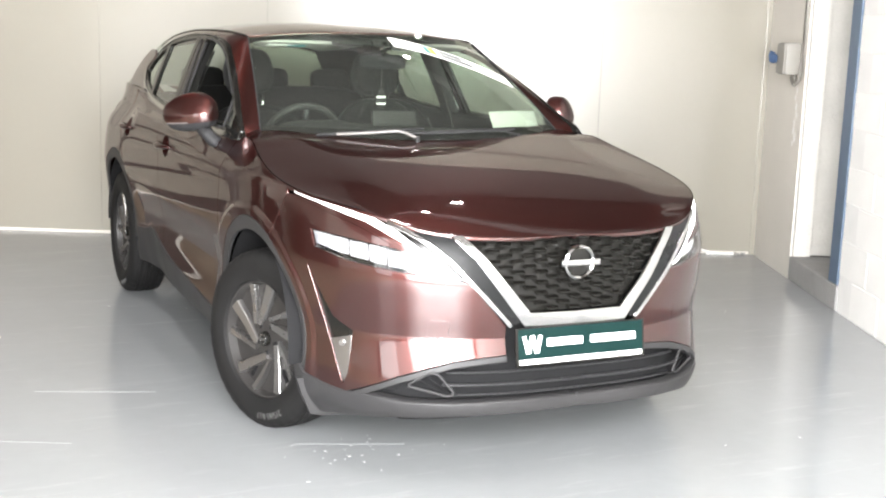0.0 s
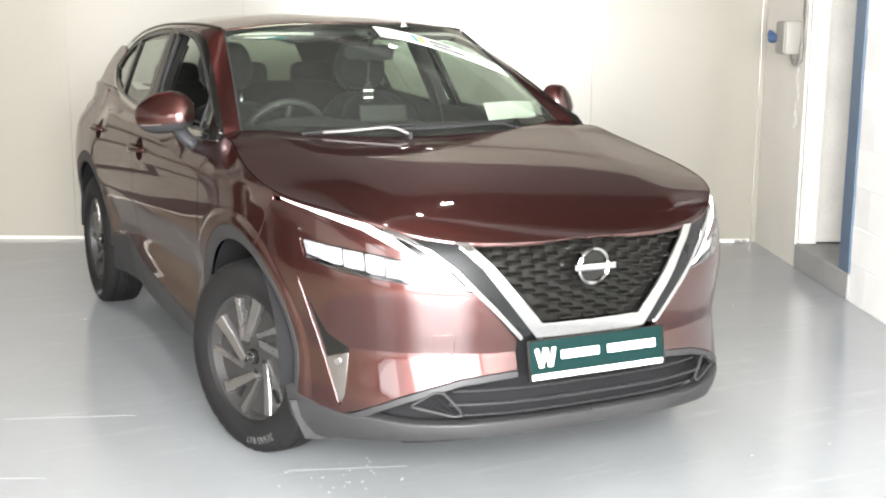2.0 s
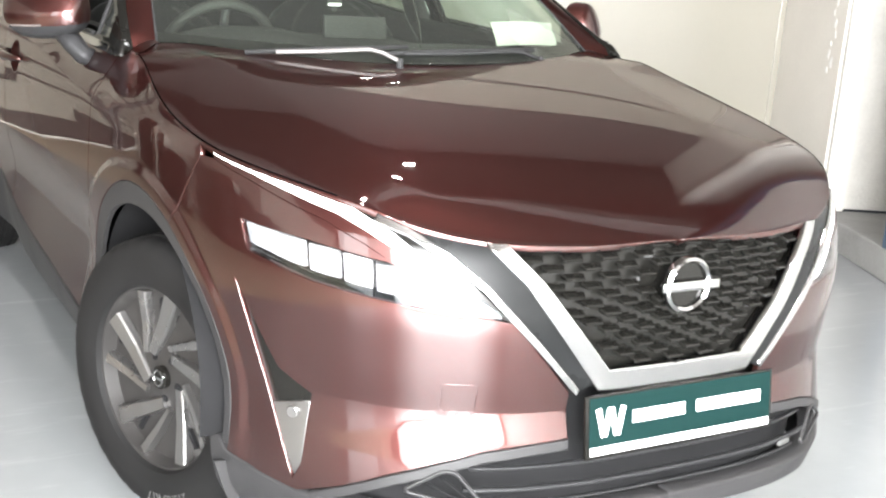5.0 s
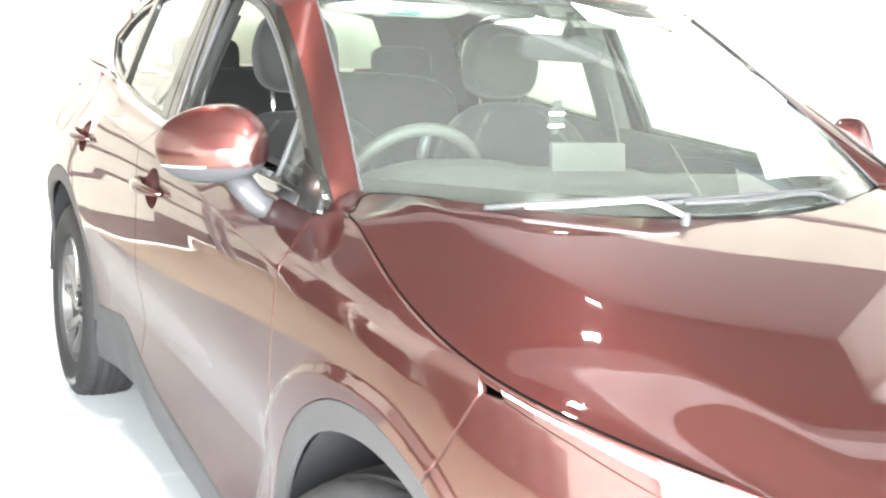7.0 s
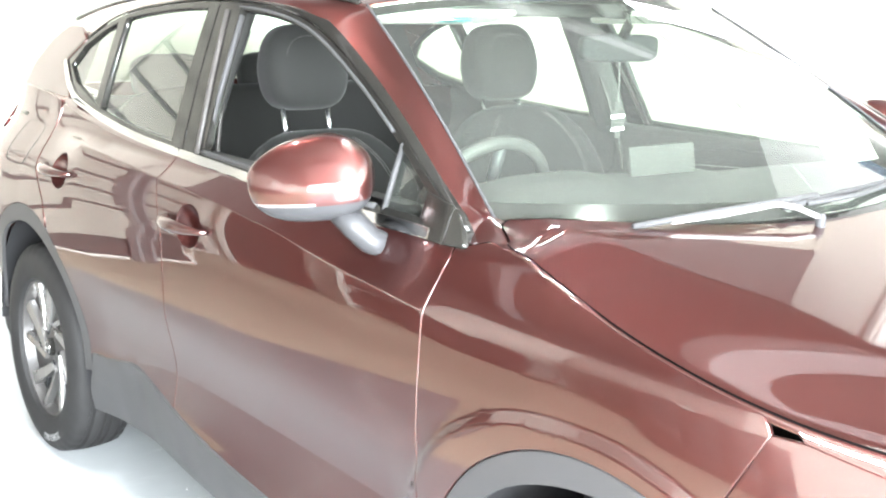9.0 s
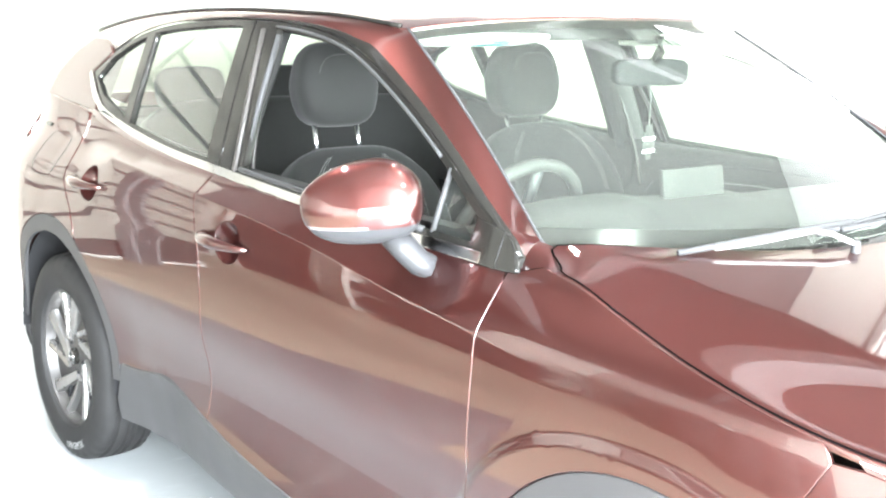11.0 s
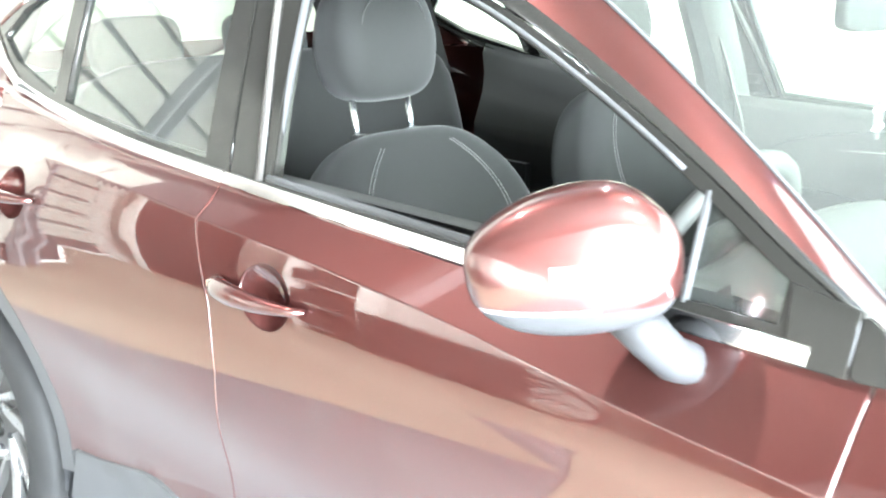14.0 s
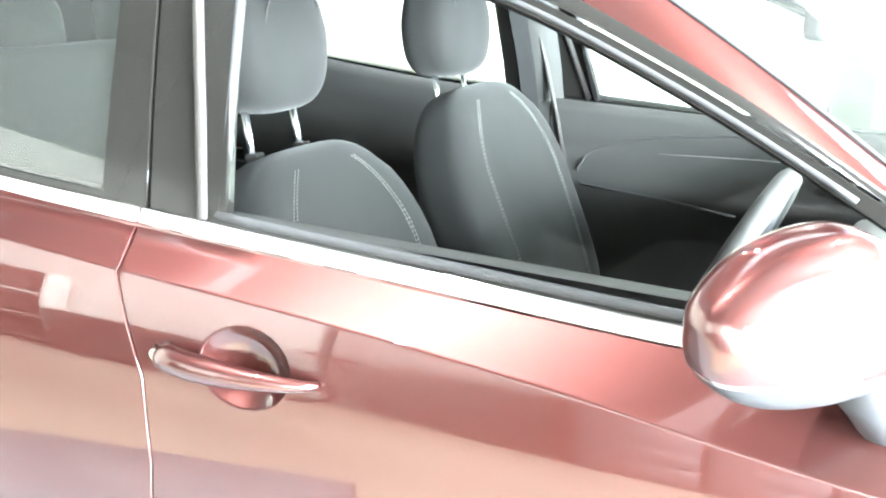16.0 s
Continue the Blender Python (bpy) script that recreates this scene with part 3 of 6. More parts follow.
SILL = smooth_curve([(0.35, 0.335), (0.55, 0.350), (0.97, 0.385), (1.39, 0.415), (1.60, 0.445), (1.80, 0.482), (1.88, 0.492), (1.95, 0.486), (2.07, 0.463), (2.2, 0.452), (2.3, 0.45)])
DLO_TOP = smooth_curve([(0.46, 1.115), (0.612, 1.183), (0.759, 1.258), (0.989, 1.359), (1.251, 1.45), (1.481, 1.488), (1.75, 1.498), (2.1, 1.485), (2.47, 1.441), (2.70, 1.36), (2.85, 1.27)])


def edge_of(u):
    """The line where the bonnet meets the wings and the nose."""
    z = 0.95
    for _ in range(14):
        z = 0.5 * z + 0.5 * EDGE_Z(body(u, z).y)
    return body(u, z)


def arc(cy, cz, r, a0, a1, n=18):
    return [(cy + r * math.cos(radians(a0 + (a1 - a0) * k / n)), cz + r * math.sin(radians(a0 + (a1 - a0) * k / n))) for k in range(n + 1)]


car = tagged(new("car"), "burgundy metallic family crossover car parked on the floor", "car")


def flank(pairs):
    return [from_y(y, z) for y, z in pairs]


def side_lines(y0, y1):
    """Lines close above and below the shoulder crease."""
    return [flank([(y, CREASE(y) + dz) for y in np.linspace(y0, y1, 24)]) for dz in (-0.0025, 0.0025)]


def fold_lines(y0, y1):
    """Lines close above and below the fold over the sill."""
    return [flank([(y, FOLD(y) + dz) for y in np.linspace(y0, y1, 24)]) for dz in (-0.0025, 0.0025)]


def arch_lines(a0, a1):
    """Lines along the foot and the crown of the lip round the front arch."""
    out = []
    for back in (-0.002, 0.008, 0.018, 0.028):
        pts = []
        for k in range(41):
            g = radians(a0 + (a1 - a0) * k / 40)
            r = lip_radius(FRONT_ARCH[0] + 0.5 * math.cos(g)) - back
            pts.append((FRONT_ARCH[0] + r * math.cos(g), FRONT_ARCH[1] + r * math.sin(g)))
        out.append(flank(pts))
    return out


# bonnet
U_END = side_u(0.36, 1.1)
SPINE_Z = lambda y: 1.103 - 0.14 * (0.3 - y) - 0.0041 * (0.3 - y) ** 2 - 0.0494 * (0.3 - y) ** 3
EDGES = [edge_of(-1.5 + (U_END + 1.5) * k / 400) for k in range(401)]


def edge_at(u):
    f = min(max((u + 1.5) / (U_END + 1.5) * 400, 0.0), 399.999)
    i = int(f)
    return EDGES[i].lerp(EDGES[i + 1], f - i)


EDGE_LINE = smooth_curve([(e.y, abs(e.x)) for e in EDGES[::4] if e.y > EDGES[0].y + 1e-6 or e is EDGES[0]])


def bonnet(u, r):
    e = edge_at(u)
    s = min(max((u + 1.5) / (U_END + 1.5), 0.0), 1.0)
    yc = -0.843 + 1.073 * s ** 0.9
    w = 1 - abs(1 - r) ** 2.1
    y = e.y + (yc - e.y) * (1 - abs(1 - r) ** 1.6)
    x = abs(e.x * (1 - r))
    k = min(1.0, r / 0.14)
    y += s ** 6 * k * k * (3 - 2 * k) * (0.240 + 0.245 * (x / 0.722) ** 2 - y)
    reach = max(EDGE_LINE(y), x, 0.02)
    q = min(1.0, x / reach)
    crease = 0.590 + 0.145 * y
    a = (reach - x) / max(0.13, reach - crease)
    h = max(0.0, min(1.0, 0.5 + (1 - a) / 0.20))
    a = 1 * (1 - h) + a * h - 0.10 * h * (1 - h)
    f = min(1.0, max(0.0, (reach - 0.46) / 0.36))
    swell = 0.015 * f * f * (3 - 2 * f)
    ridge = swell * a
    low = EDGE_Z(y) if r > 1e-6 else e.z
    return Vector((e.x * (1 - r), y, low + (SPINE_Z(y) - swell - low) * (1 - q ** 3.4) + ridge * (1 - q ** 8)))



panel("bonnet", bonnet, [(-1.5, 0.0), (U_END, 0.0), (U_END, 1.0), (-1.5, 1.0)], PAINT, car, "burgundy bonnet with two creases", step=0.03, gap=0.0, both=True, keep=None)

for flip in (False, True):
    fa, ra = FRONT_ARCH, REAR_ARCH
    # wing: from the lamp tip to the front door
    top = [(y, EDGE_Z(y) - 0.003) for y in np.linspace(-0.24, 0.36, 12)]
    panel("front_wing", body, flank(top + [(0.40, 1.105), (0.485, 1.080), (0.488, 0.975), (0.492, 0.70), (0.498, 0.44), (0.50, 0.34)]
                                    + [p for p in arc(*fa, 0, 117, 22) if p[0] < 0.5]
                                    + [(-0.258, 0.955)]), PAINT, car, flip=flip, step=0.025, creases=side_lines(0.31, 0.48) + arch_lines(0, 117))
    # front door
    door_front = [(0.488, 1.082), (0.488, 0.975), (0.492, 0.70), (0.498, 0.44), (0.50, 0.345)]
    belt_front = [(y, BELT(y)) for y in np.linspace(1.702, 0.488, 14)]
    cup = [(1.468 + 0.070 * math.cos(k * math.pi / 12), 0.962 + 0.055 * math.sin(k * math.pi / 12)) for k in range(24)]
    door = panel("front_door", body, flank(door_front + [(y, SILL(y)) for y in np.linspace(0.55, 1.617, 10)]
                                           + [(1.617, 0.45), (1.605, 0.62), (1.607, 0.80), (1.625, 0.92), (1.672, 1.025), (1.692, 1.075)] + belt_front), PAINT, car,
                 holes=[flank(cup)], flip=flip, step=0.028, creases=side_lines(0.50, 1.70) + fold_lines(0.52, 1.62))
    # rear door
    cup2 = [(y + 0.905, z + 0.022) for y, z in cup]
    rear_arch = [p for p in arc(*ra, 118, 172, 12)]
    rear_door = panel("rear_door", body, flank([(1.70, BELT(1.70)), (1.692, 1.075), (1.672, 1.025), (1.625, 0.92), (1.607, 0.80), (1.605, 0.62), (1.617, 0.45), (1.62, 0.352)]
                                               + [(y, SILL(y)) for y in np.linspace(1.65, 2.19, 14)] + rear_arch[::-1] + [(2.50, 0.88), (2.58, 0.97), (2.62, 1.08)]
                                               + [(y, BELT(y)) for y in np.linspace(2.60, 1.75, 10)]), PAINT, car, holes=[flank(cup2)], flip=flip, step=0.028, creases=side_lines(1.64, 2.25) + fold_lines(1.62, 1.86))
    # rear quarter
    panel("rear_quarter", body, flank([(2.62, BELT(2.62)), (2.625, 1.08), (2.585, 0.97), (2.505, 0.88)] + arc(*ra, 116, 8, 20) + [(3.30, 0.45), (3.50, 0.62), (3.47, 1.0), (3.40, 1.17), (3.0, 1.2), (2.8, 1.19)]), PAINT, car, flip=flip)
    # arch and sill cladding
    for (cy, cz, r), cut, slim in ((fa, (8, 186), 0.030), (ra, (4, 178), 0.0)):
        outer_line, inner_line = [], []
        for k in range(31):
            g = cut[0] + (cut[1] - cut[0]) * k / 30
            f = min(1.0, max(0.0, (g - 70) / 70))
            width = 0.050 - slim * f * f * (3 - 2 * f)
            outer_line.append((cy + (r - 0.003) * math.cos(radians(g)), cz + (r - 0.003) * math.sin(radians(g))))
            inner_line.append((cy + (r - width) * math.cos(radians(g)), cz - 0.004 + (r - width) * math.sin(radians(g))))
        panel("wheel_arch_trim", body, flank(outer_line + inner_line[::-1]), PLASTIC, car, "grained dark grey wheel arch trim", lift=-0.001, gap=0, thick=0.012, flip=flip)
    panel("sill_trim", body, flank([(y, SILL(y) + 0.003) for y in np.linspace(0.50, 2.19, 20)] + [(2.235, 0.335), (2.235, 0.262), (0.47, 0.252), (0.47, 0.30)]), PLASTIC, car, "grained dark grey sill trim", lift=0.006, thick=0.03, flip=flip)
    seam = [e for e in EDGES[60:] if e.y > -0.60]
    tube("bonnet_seam", [Vector(((-1 if flip else 1) * (e.x + 0.0005), e.y, e.z - 0.0005)) for e in seam[::6] + [bonnet(U_END, r) + Vector((0, 0.001, 0)) for r in (0.01, 0.03, 0.05, 0.075, 0.10, 0.13, 0.17, 0.22, 0.28)]], 0.0021, GAP, car, sides=6)
    panel("sill_backing", body, flank([(y, SILL(y) + 0.03) for y in np.linspace(0.50, 2.22, 16)] + [(y, SILL(y) - 0.03) for y in np.linspace(2.22, 0.50, 16)]), SEAL, car, lift=-0.004, thick=0.01, gap=0.0, flip=flip)
    # top of the wing between bonnet, windscreen and door
    sx = -1 if flip else 1
    rows = []
    for k in range(13):
        f = k / 12
        y = 0.362 + 0.16 * f
        z = EDGE_Z(0.362) - 0.010 - 0.018 * f * f
        low = body(side_u(y, z), z) + Vector((0.003, 0, 0))
        high = Vector((-0.680 - 0.047 * f ** 0.6, 0.440 + 0.085 * f, 1.100 + 0.024 * f))
        row = []
        for j in range(9):
            w = j / 8
            p = low.lerp(high, w)
            row.append(Vector((sx * p.x, p.y, p.z + 0.016 * math.sin(math.pi * w) ** 0.8 * (0.25 + 0.75 * f))))
        rows.append(row)
    loft("wing_top", rows, PAINT, car, "burgundy wing top below the windscreen pillar")


def strip(points, w0, w1=None):
    """A band of even width along a line of (x, z) points of the nose."""
    w1 = w0 if w1 is None else w1
    left, right, n = [], [], len(points)
    for i, p in enumerate(points):
        a, b = Vector(points[max(i - 1, 0)]), Vector(points[min(i + 1, n - 1)])
        d = (b - a).normalized()
        w = (w0 + (w1 - w0) * i / (n - 1)) / 2
        left.append((p[0] - d.y * w, p[1] + d.x * w))
        right.append((p[0] + d.y * w, p[1] - d.x * w))
    return [from_x(max(x, 0.0), z) for x, z in left + right[::-1]]


# ---- nose: bumper, lamps, grille ----
VENT = [from_y(-0.412, 0.735), from_x(0.778, 0.556), from_x(0.729, 0.515), from_x(0.746, 0.36), from_x(0.758, 0.318)]
TOW = rounded([from_x(0.464, 0.518), from_x(0.532, 0.518), from_x(0.532, 0.581), from_x(0.464, 0.581)], 0.01)
LAMP_LOW = [from_x(0.45, 0.722), from_x(0.525, 0.732), from_x(0.647, 0.748), from_x(0.75, 0.764)]
GUIDE_LOW = [from_x(0.620, 0.821), from_x(0.664, 0.852), from_x(0.716, 0.885), from_x(0.766, 0.908), from_x(0.81, 0.934), from_x(0.846, 0.957)]
LAMP = [from_y(-0.424, 0.846), from_x(0.748, 0.837), from_x(0.606, 0.817), from_x(0.545, 0.800), from_x(0.425, 0.728), from_x(0.412, 0.718)] + LAMP_LOW + [from_y(-0.45, 0.796)]
GUIDE = ([from_x(0.848, 0.970), from_x(0.806, 0.956), from_x(0.76, 0.943), from_x(0.676, 0.916), from_x(0.654, 0.910), from_x(0.597, 0.883), from_x(0.521, 0.822), from_x(0.447, 0.742), from_x(0.425, 0.728)]
         + [from_x(0.47, 0.747), from_x(0.545, 0.798)] + GUIDE_LOW)
GUIDE_TOP = GUIDE[:4] + [from_x(0.662, 0.906), from_x(0.618, 0.878), from_x(0.556, 0.822), from_x(0.492, 0.758), from_x(0.468, 0.742)]
GUIDE_UNDER = GUIDE_LOW[::-1] + [from_x(0.545, 0.798), from_x(0.47, 0.747), from_x(0.427, 0.729)]
GUIDE_SPLIT = [(a[0] * 0.48 + b[0] * 0.52, a[1] * 0.48 + b[1] * 0.52) for a, b in zip(GUIDE_TOP, GUIDE_UNDER)]
GUIDE_THIN = GUIDE_TOP + GUIDE_SPLIT[::-1]
GUIDE_BROW = [(a[0] * 0.34 + b[0] * 0.66, a[1] * 0.34 + b[1] * 0.66) for a, b in zip(GUIDE_TOP, GUIDE_UNDER)][:7] + GUIDE_UNDER[6::-1]
ARCH_FRONT = arc(*FRONT_ARCH, 117, 190, 16)
BUMPER = (flank([(-0.255, 0.958)] + ARCH_FRONT + [(-0.40, 0.325)]) + [from_x(0.80, 0.305), from_x(0.751, 0.296), from_x(0.69, 0.335), from_x(0.619, 0.378), from_x(0.53, 0.415),
          from_x(0.452, 0.439), from_x(0.35, 0.452), from_x(0.268, 0.458), from_x(0.266, 0.556), from_x(0.33, 0.628), from_x(0.408, 0.715)]
          + LAMP_LOW + [from_y(-0.452, 0.793), from_y(-0.424, 0.850), from_x(0.748, 0.840), from_x(0.612, 0.820)] + GUIDE_LOW)


def bumper_skin(u, z):
    """The bumper's skin: drawn in towards a crease, below which it flares out again."""
    p = body(u, z)
    x = abs(p.x)
    side = EASE((0.775 - x) / 0.04) if p.y < 0 else 0.0
    zc = 0.514 + 0.012 * (x - 0.27)
    if side and 0.30 < z < 0.72:
        low = 0.455 - 0.16 * EASE((x - 0.40) / 0.36)
        k = ((0.72 - z) / (0.72 - zc)) ** 1.5 if z > zc else (max(0.0, z - low) / (zc - low))
        p.y += 0.012 * k * side
    return p


BUMPER_CREASE = [[from_x(x, 0.514 + 0.012 * (x - 0.27) + dz) for x in np.linspace(0.29, 0.745, 20)] for dz in (-0.002, 0.002)]
for flip in (False, True):
    bumper = panel("bumper_side", bumper_skin, BUMPER, PAINT, car, step=0.024, holes=[VENT, TOW], flip=flip, creases=BUMPER_CREASE + arch_lines(117, 178))
    panel("tow_cover", bumper_skin, TOW, PAINT, bumper, gap=0.0018, step=0.02, flip=flip)
    panel("vent_surround", body, VENT, GLOSS_BLACK, bumper, "gloss black bumper vent", lift=-0.012, gap=-0.004, step=0.02, flip=flip)
    panel("vent_blade", body, [from_x(0.735, 0.50), from_x(0.748, 0.36), from_x(0.758, 0.325), from_x(0.786, 0.47)], ALLOY, bumper, "satin grey vent plate", lift=-0.006, step=0.02, flip=flip)
    at = body(nose_u(0.757, 0.466), 0.466)
    sx = -1 if flip else 1
    bm = lathe([(0.004, 0), (0.004, 0.011), (0.002, 0.0135), (-0.012, 0.0135)], 20)
    bm.transform(Matrix.Translation((at.x * sx, at.y, at.z)) @ (Vector((-0.75 * sx, -0.66, 0)).to_track_quat("X", "Z").to_matrix().to_4x4()))
    part("parking_sensor", bm, ALLOY, bumper, "round parking sensor")
    # lamp unit: bowl, lit modules, clear cover, light guide
    lamp = panel("headlamp", body, LAMP, GLOSS_BLACK, car, "lit headlamp behind a clear cover", lift=-0.05, gap=-0.002, step=0.025, flip=flip)
    panel("lamp_cover", body, LAMP, LENS, lamp, "clear lamp cover", gap=0.0, step=0.025, thick=0.03, flip=flip)
    panel("lamp_brow", body, GUIDE_BROW, PAINT, lamp, "burgundy lamp brow", gap=-0.004, lift=-0.002, step=0.02, thick=0.01, flip=flip)
    panel("light_guide", body, GUIDE_THIN, DRL, lamp, "lit white daytime light guide", gap=0.002, lift=-0.002, step=0.02, flip=flip)
    panel("light_guide_bezel", body, GUIDE, GLOSS_BLACK, lamp, "gloss black bezel", gap=-0.003, lift=-0.006, step=0.03, flip=flip)
    for k, (a, b, ta, ba, tb, bb) in enumerate([(0.836, 0.765, 0.842, 0.803, 0.834, 0.778), (0.758, 0.715, 0.832, 0.776, 0.828, 0.770), (0.708, 0.665, 0.827, 0.768, 0.820, 0.760)]):
        panel("reflector_cell", body, [from_x(a, ta), from_x(a, ba), from_x(b, bb), from_x(b, tb)], LAMP_LIT, lamp, "bright lit reflector cell", lift=-0.03, gap=0.002, step=0.02, flip=flip)
    for a, b in ((0.657, 0.604), (0.597, 0.550), (0.543, 0.458)):
        lid = lambda x: 0.738 + 0.80 * min(0.080, x - 0.455) + 0.10 * max(0.0, x - 0.535)
        foot = lambda x: 0.737 + 0.125 * max(0.0, x - 0.49)
        panel("main_reflector", body, [from_x(a, lid(a)), from_x(a, foot(a)), from_x(b, foot(b)), from_x(b, lid(b) + 0.001), from_x((a + b) / 2, lid((a + b) / 2))], LAMP_LIT, lamp, "bright lit main reflector", lift=-0.03, gap=0.0015, step=0.02, flip=flip)
    panel("lamp_tip", body, [from_x(0.485, 0.733), from_x(0.430, 0.722), from_x(0.445, 0.732)], REFLECTOR, lamp, lift=-0.02, gap=0.001, step=0.01, flip=flip)
    # chrome V and black band
    panel("grille_side_band", body, [from_x(0.655, 0.900), from_x(0.58, 0.884), from_x(0.452, 0.864), from_x(0.368, 0.78), from_x(0.215, 0.57), from_x(0.258, 0.552), from_x(0.458, 0.776), from_x(0.52, 0.826), from_x(0.59, 0.876)], BAND_BLACK, car, "black grille side band", lift=-0.002, step=0.025, flip=flip)
    panel("outer_chrome_strip", body, strip([(0.640, 0.902), (0.59, 0.880), (0.53, 0.840), (0.462, 0.780), (0.36, 0.670), (0.256, 0.558)], 0.013, 0.010), CHROME, car, "thin chrome strip", lift=0.004, gap=0, step=0.015, thick=0.008, flip=flip)
CHROME_U = [from_x(0.456, 0.868), from_x(0.382, 0.790), from_x(0.226, 0.585), from_x(0.205, 0.556), from_x(0.18, 0.552), (-1.5, 0.552), (-1.5, 0.598), from_x(0.185, 0.600), from_x(0.348, 0.795), from_x(0.416, 0.866)]
panel("grille_frame", body, CHROME_U, CHROME, car, "polished chrome V-shaped grille frame", lift=0.006, gap=0.001, step=0.025, thick=0.03, both=True, edge=0.004)
grille = panel("grille", body, [from_x(0.418, 0.860), from_x(0.346, 0.79), from_x(0.18, 0.596), (-1.5, 0.594), (-1.5, 0.856), from_x(0.2, 0.857)], GLOSS_BLACK, car, "gloss black grille of staggered cells", lift=-0.035, gap=-0.004, both=True)
bm = block((0.052, 0.022, 0.0105), bevel=0.003, segments=1)
for v in bm.verts:
    if v.co.y < 0:
        v.co.x *= 0.82
        v.co.z = v.co.z * 0.7 - 0.001
cell_mesh = bpy.data.meshes.new("grille_cell")
bm.to_mesh(cell_mesh)
bm.free()
cell_mesh.materials.append(GLOSS_BLACK)
row_z, row = 0.612, 0
while row_z < 0.856:
    reach = 0.16 + (row_z - 0.596) * (0.405 - 0.18) / (0.856 - 0.596)
    x = -0.45 + (0.045 if row % 2 else 0.0)
    while x < 0.45:
        if abs(x) < reach and not (x * x + (row_z - 0.773) ** 2 < 0.05 ** 2):
            p = body(nose_u(abs(x), row_z), row_z)
            ob = new("grille_cell", cell_mesh)
            ob.parent = grille
            slope = math.degrees(math.atan2(abs(p.y - body(nose_u(abs(x) + 0.02, row_z), row_z).y), 0.02))
            ob.matrix_basis = pose(x, p.y + 0.016, row_z, 12, 0, slope * (1 if x > 0 else -1))
        x += 0.09
    row_z, row = row_z + 0.0186, row + 1

# round badge
badge_y = body(-1.5, 0.773).y - 0.012
bm = lathe([(0.0, 0.0), (0.0, 0.049), (-0.004, 0.0495)], 40)
bm.transform(pose(0, badge_y + 0.004, 0.773, 0, 0, 90))
badge = part("badge", bm, GLOSS_BLACK, car, "round chrome badge")
bm = bmesh.new()
own = lathe([(0.006, 0.048), (-0.004, 0.0495), (-0.009, 0.055), (-0.004, 0.061), (0.010, 0.062)], 48)
own.transform(pose(0, badge_y, 0.773, 0, 0, 90))
join(bm, own)
part("badge_ring", bm, CHROME, badge, "chrome ring")
part("badge_bar", block((0.156, 0.010, 0.021), (0.003, badge_y - 0.005, 0.773), bevel=0.002), CHROME, badge, "plain chrome bar")

# lower fascia, slats and lip
panel("lower_grille", body, [(-1.5, 0.56), from_x(0.27, 0.558), from_x(0.272, 0.455), from_x(0.35, 0.450), from_x(0.452, 0.437), from_x(0.53, 0.413), from_x(0.619, 0.376), from_x(0.72, 0.315),
                              from_x(0.70, 0.270), from_x(0.44, 0.275), (-1.5, 0.275)], DARK, car, "black lower air intake", lift=-0.07, gap=-0.006, both=True)
for z, x1, r in ((0.398, 0.47, 0.006), (0.360, 0.49, 0.0075), (0.322, 0.45, 0.005)):
    pts = [body(nose_u(abs(x), z), z) for x in np.linspace(-x1, x1, 41)]
    tube("intake_slat", [(x, p.y + (0.004 if z == 0.360 else 0.020), z) for x, p in zip(np.linspace(-x1, x1, 41), pts)], r, SATIN_PLASTIC, car, sides=8, flat=0.7)
for sx in (-1, 1):
    ring = [(0.60, 0.352), (0.475, 0.322), (0.452, 0.330), (0.505, 0.398), (0.53, 0.40)]
    ring = rounded(ring, 0.012, 3)
    pts = [body(nose_u(x, z), z) for x, z in ring]
    tube("fog_vent_frame", [(sx * p.x, p.y - 0.002, p.z) for p in pts], 0.0045, PLASTIC, car, sides=6, closed=True)
    for k in (0.35, 0.7):
        a, b = Vector(pts[0]).lerp(pts[len(pts) // 2 + 3], k), Vector(pts[4]).lerp(pts[9], k)
        tube("fog_vent_slat", [(sx * a.x, a.y + 0.004, a.z), (sx * b.x, b.y + 0.004, b.z)], 0.003, DARK, car, sides=6)
panel("front_lip", body, [(-1.5, 0.298), from_x(0.30, 0.298), from_x(0.44, 0.293), from_x(0.60, 0.290), from_x(0.70, 0.300), from_x(0.751, 0.294), from_x(0.80, 0.303), from_y(-0.40, 0.323), from_y(-0.378, 0.345), from_y(-0.352, 0.34),
                          from_y(-0.345, 0.19), from_y(-0.42, 0.175), from_x(0.70, 0.212), from_x(0.60, 0.236), from_x(0.44, 0.252), (-1.5, 0.262)], PLASTIC, car, "grey plastic front lip", lift=0.006, gap=0.001, thick=0.05, both=True, edge=0.006)

# grey edging under the painted bumper, and the underside of the lip
EDGING = [(0.735, 0.300), (0.69, 0.333), (0.619, 0.375), (0.53, 0.412), (0.452, 0.436), (0.35, 0.449), (0.272, 0.455)]
for flip in (False, True):
    panel("bumper_edging", body, [from_x(x, z) for x, z in EDGING] + [from_x(x, z - 0.017) for x, z in EDGING[::-1]], PLASTIC, car, "grey plastic bumper edging", step=0.02, lift=0.002, gap=0.0005, thick=0.03, flip=flip, edge=0.003)
rows = []
for x in np.linspace(-0.60, 0.60, 31):
    p = body(nose_u(abs(x), 0.25), 0.25)
    rows.append([Vector((x, p.y + a, b - 0.03 * (abs(x) / 0.6) ** 2)) for a, b in ((0.004, 0.268), (0.03, 0.250), (0.12, 0.243))])
loft("lip_underside", rows, DARK, car, "dark underside of the lip")

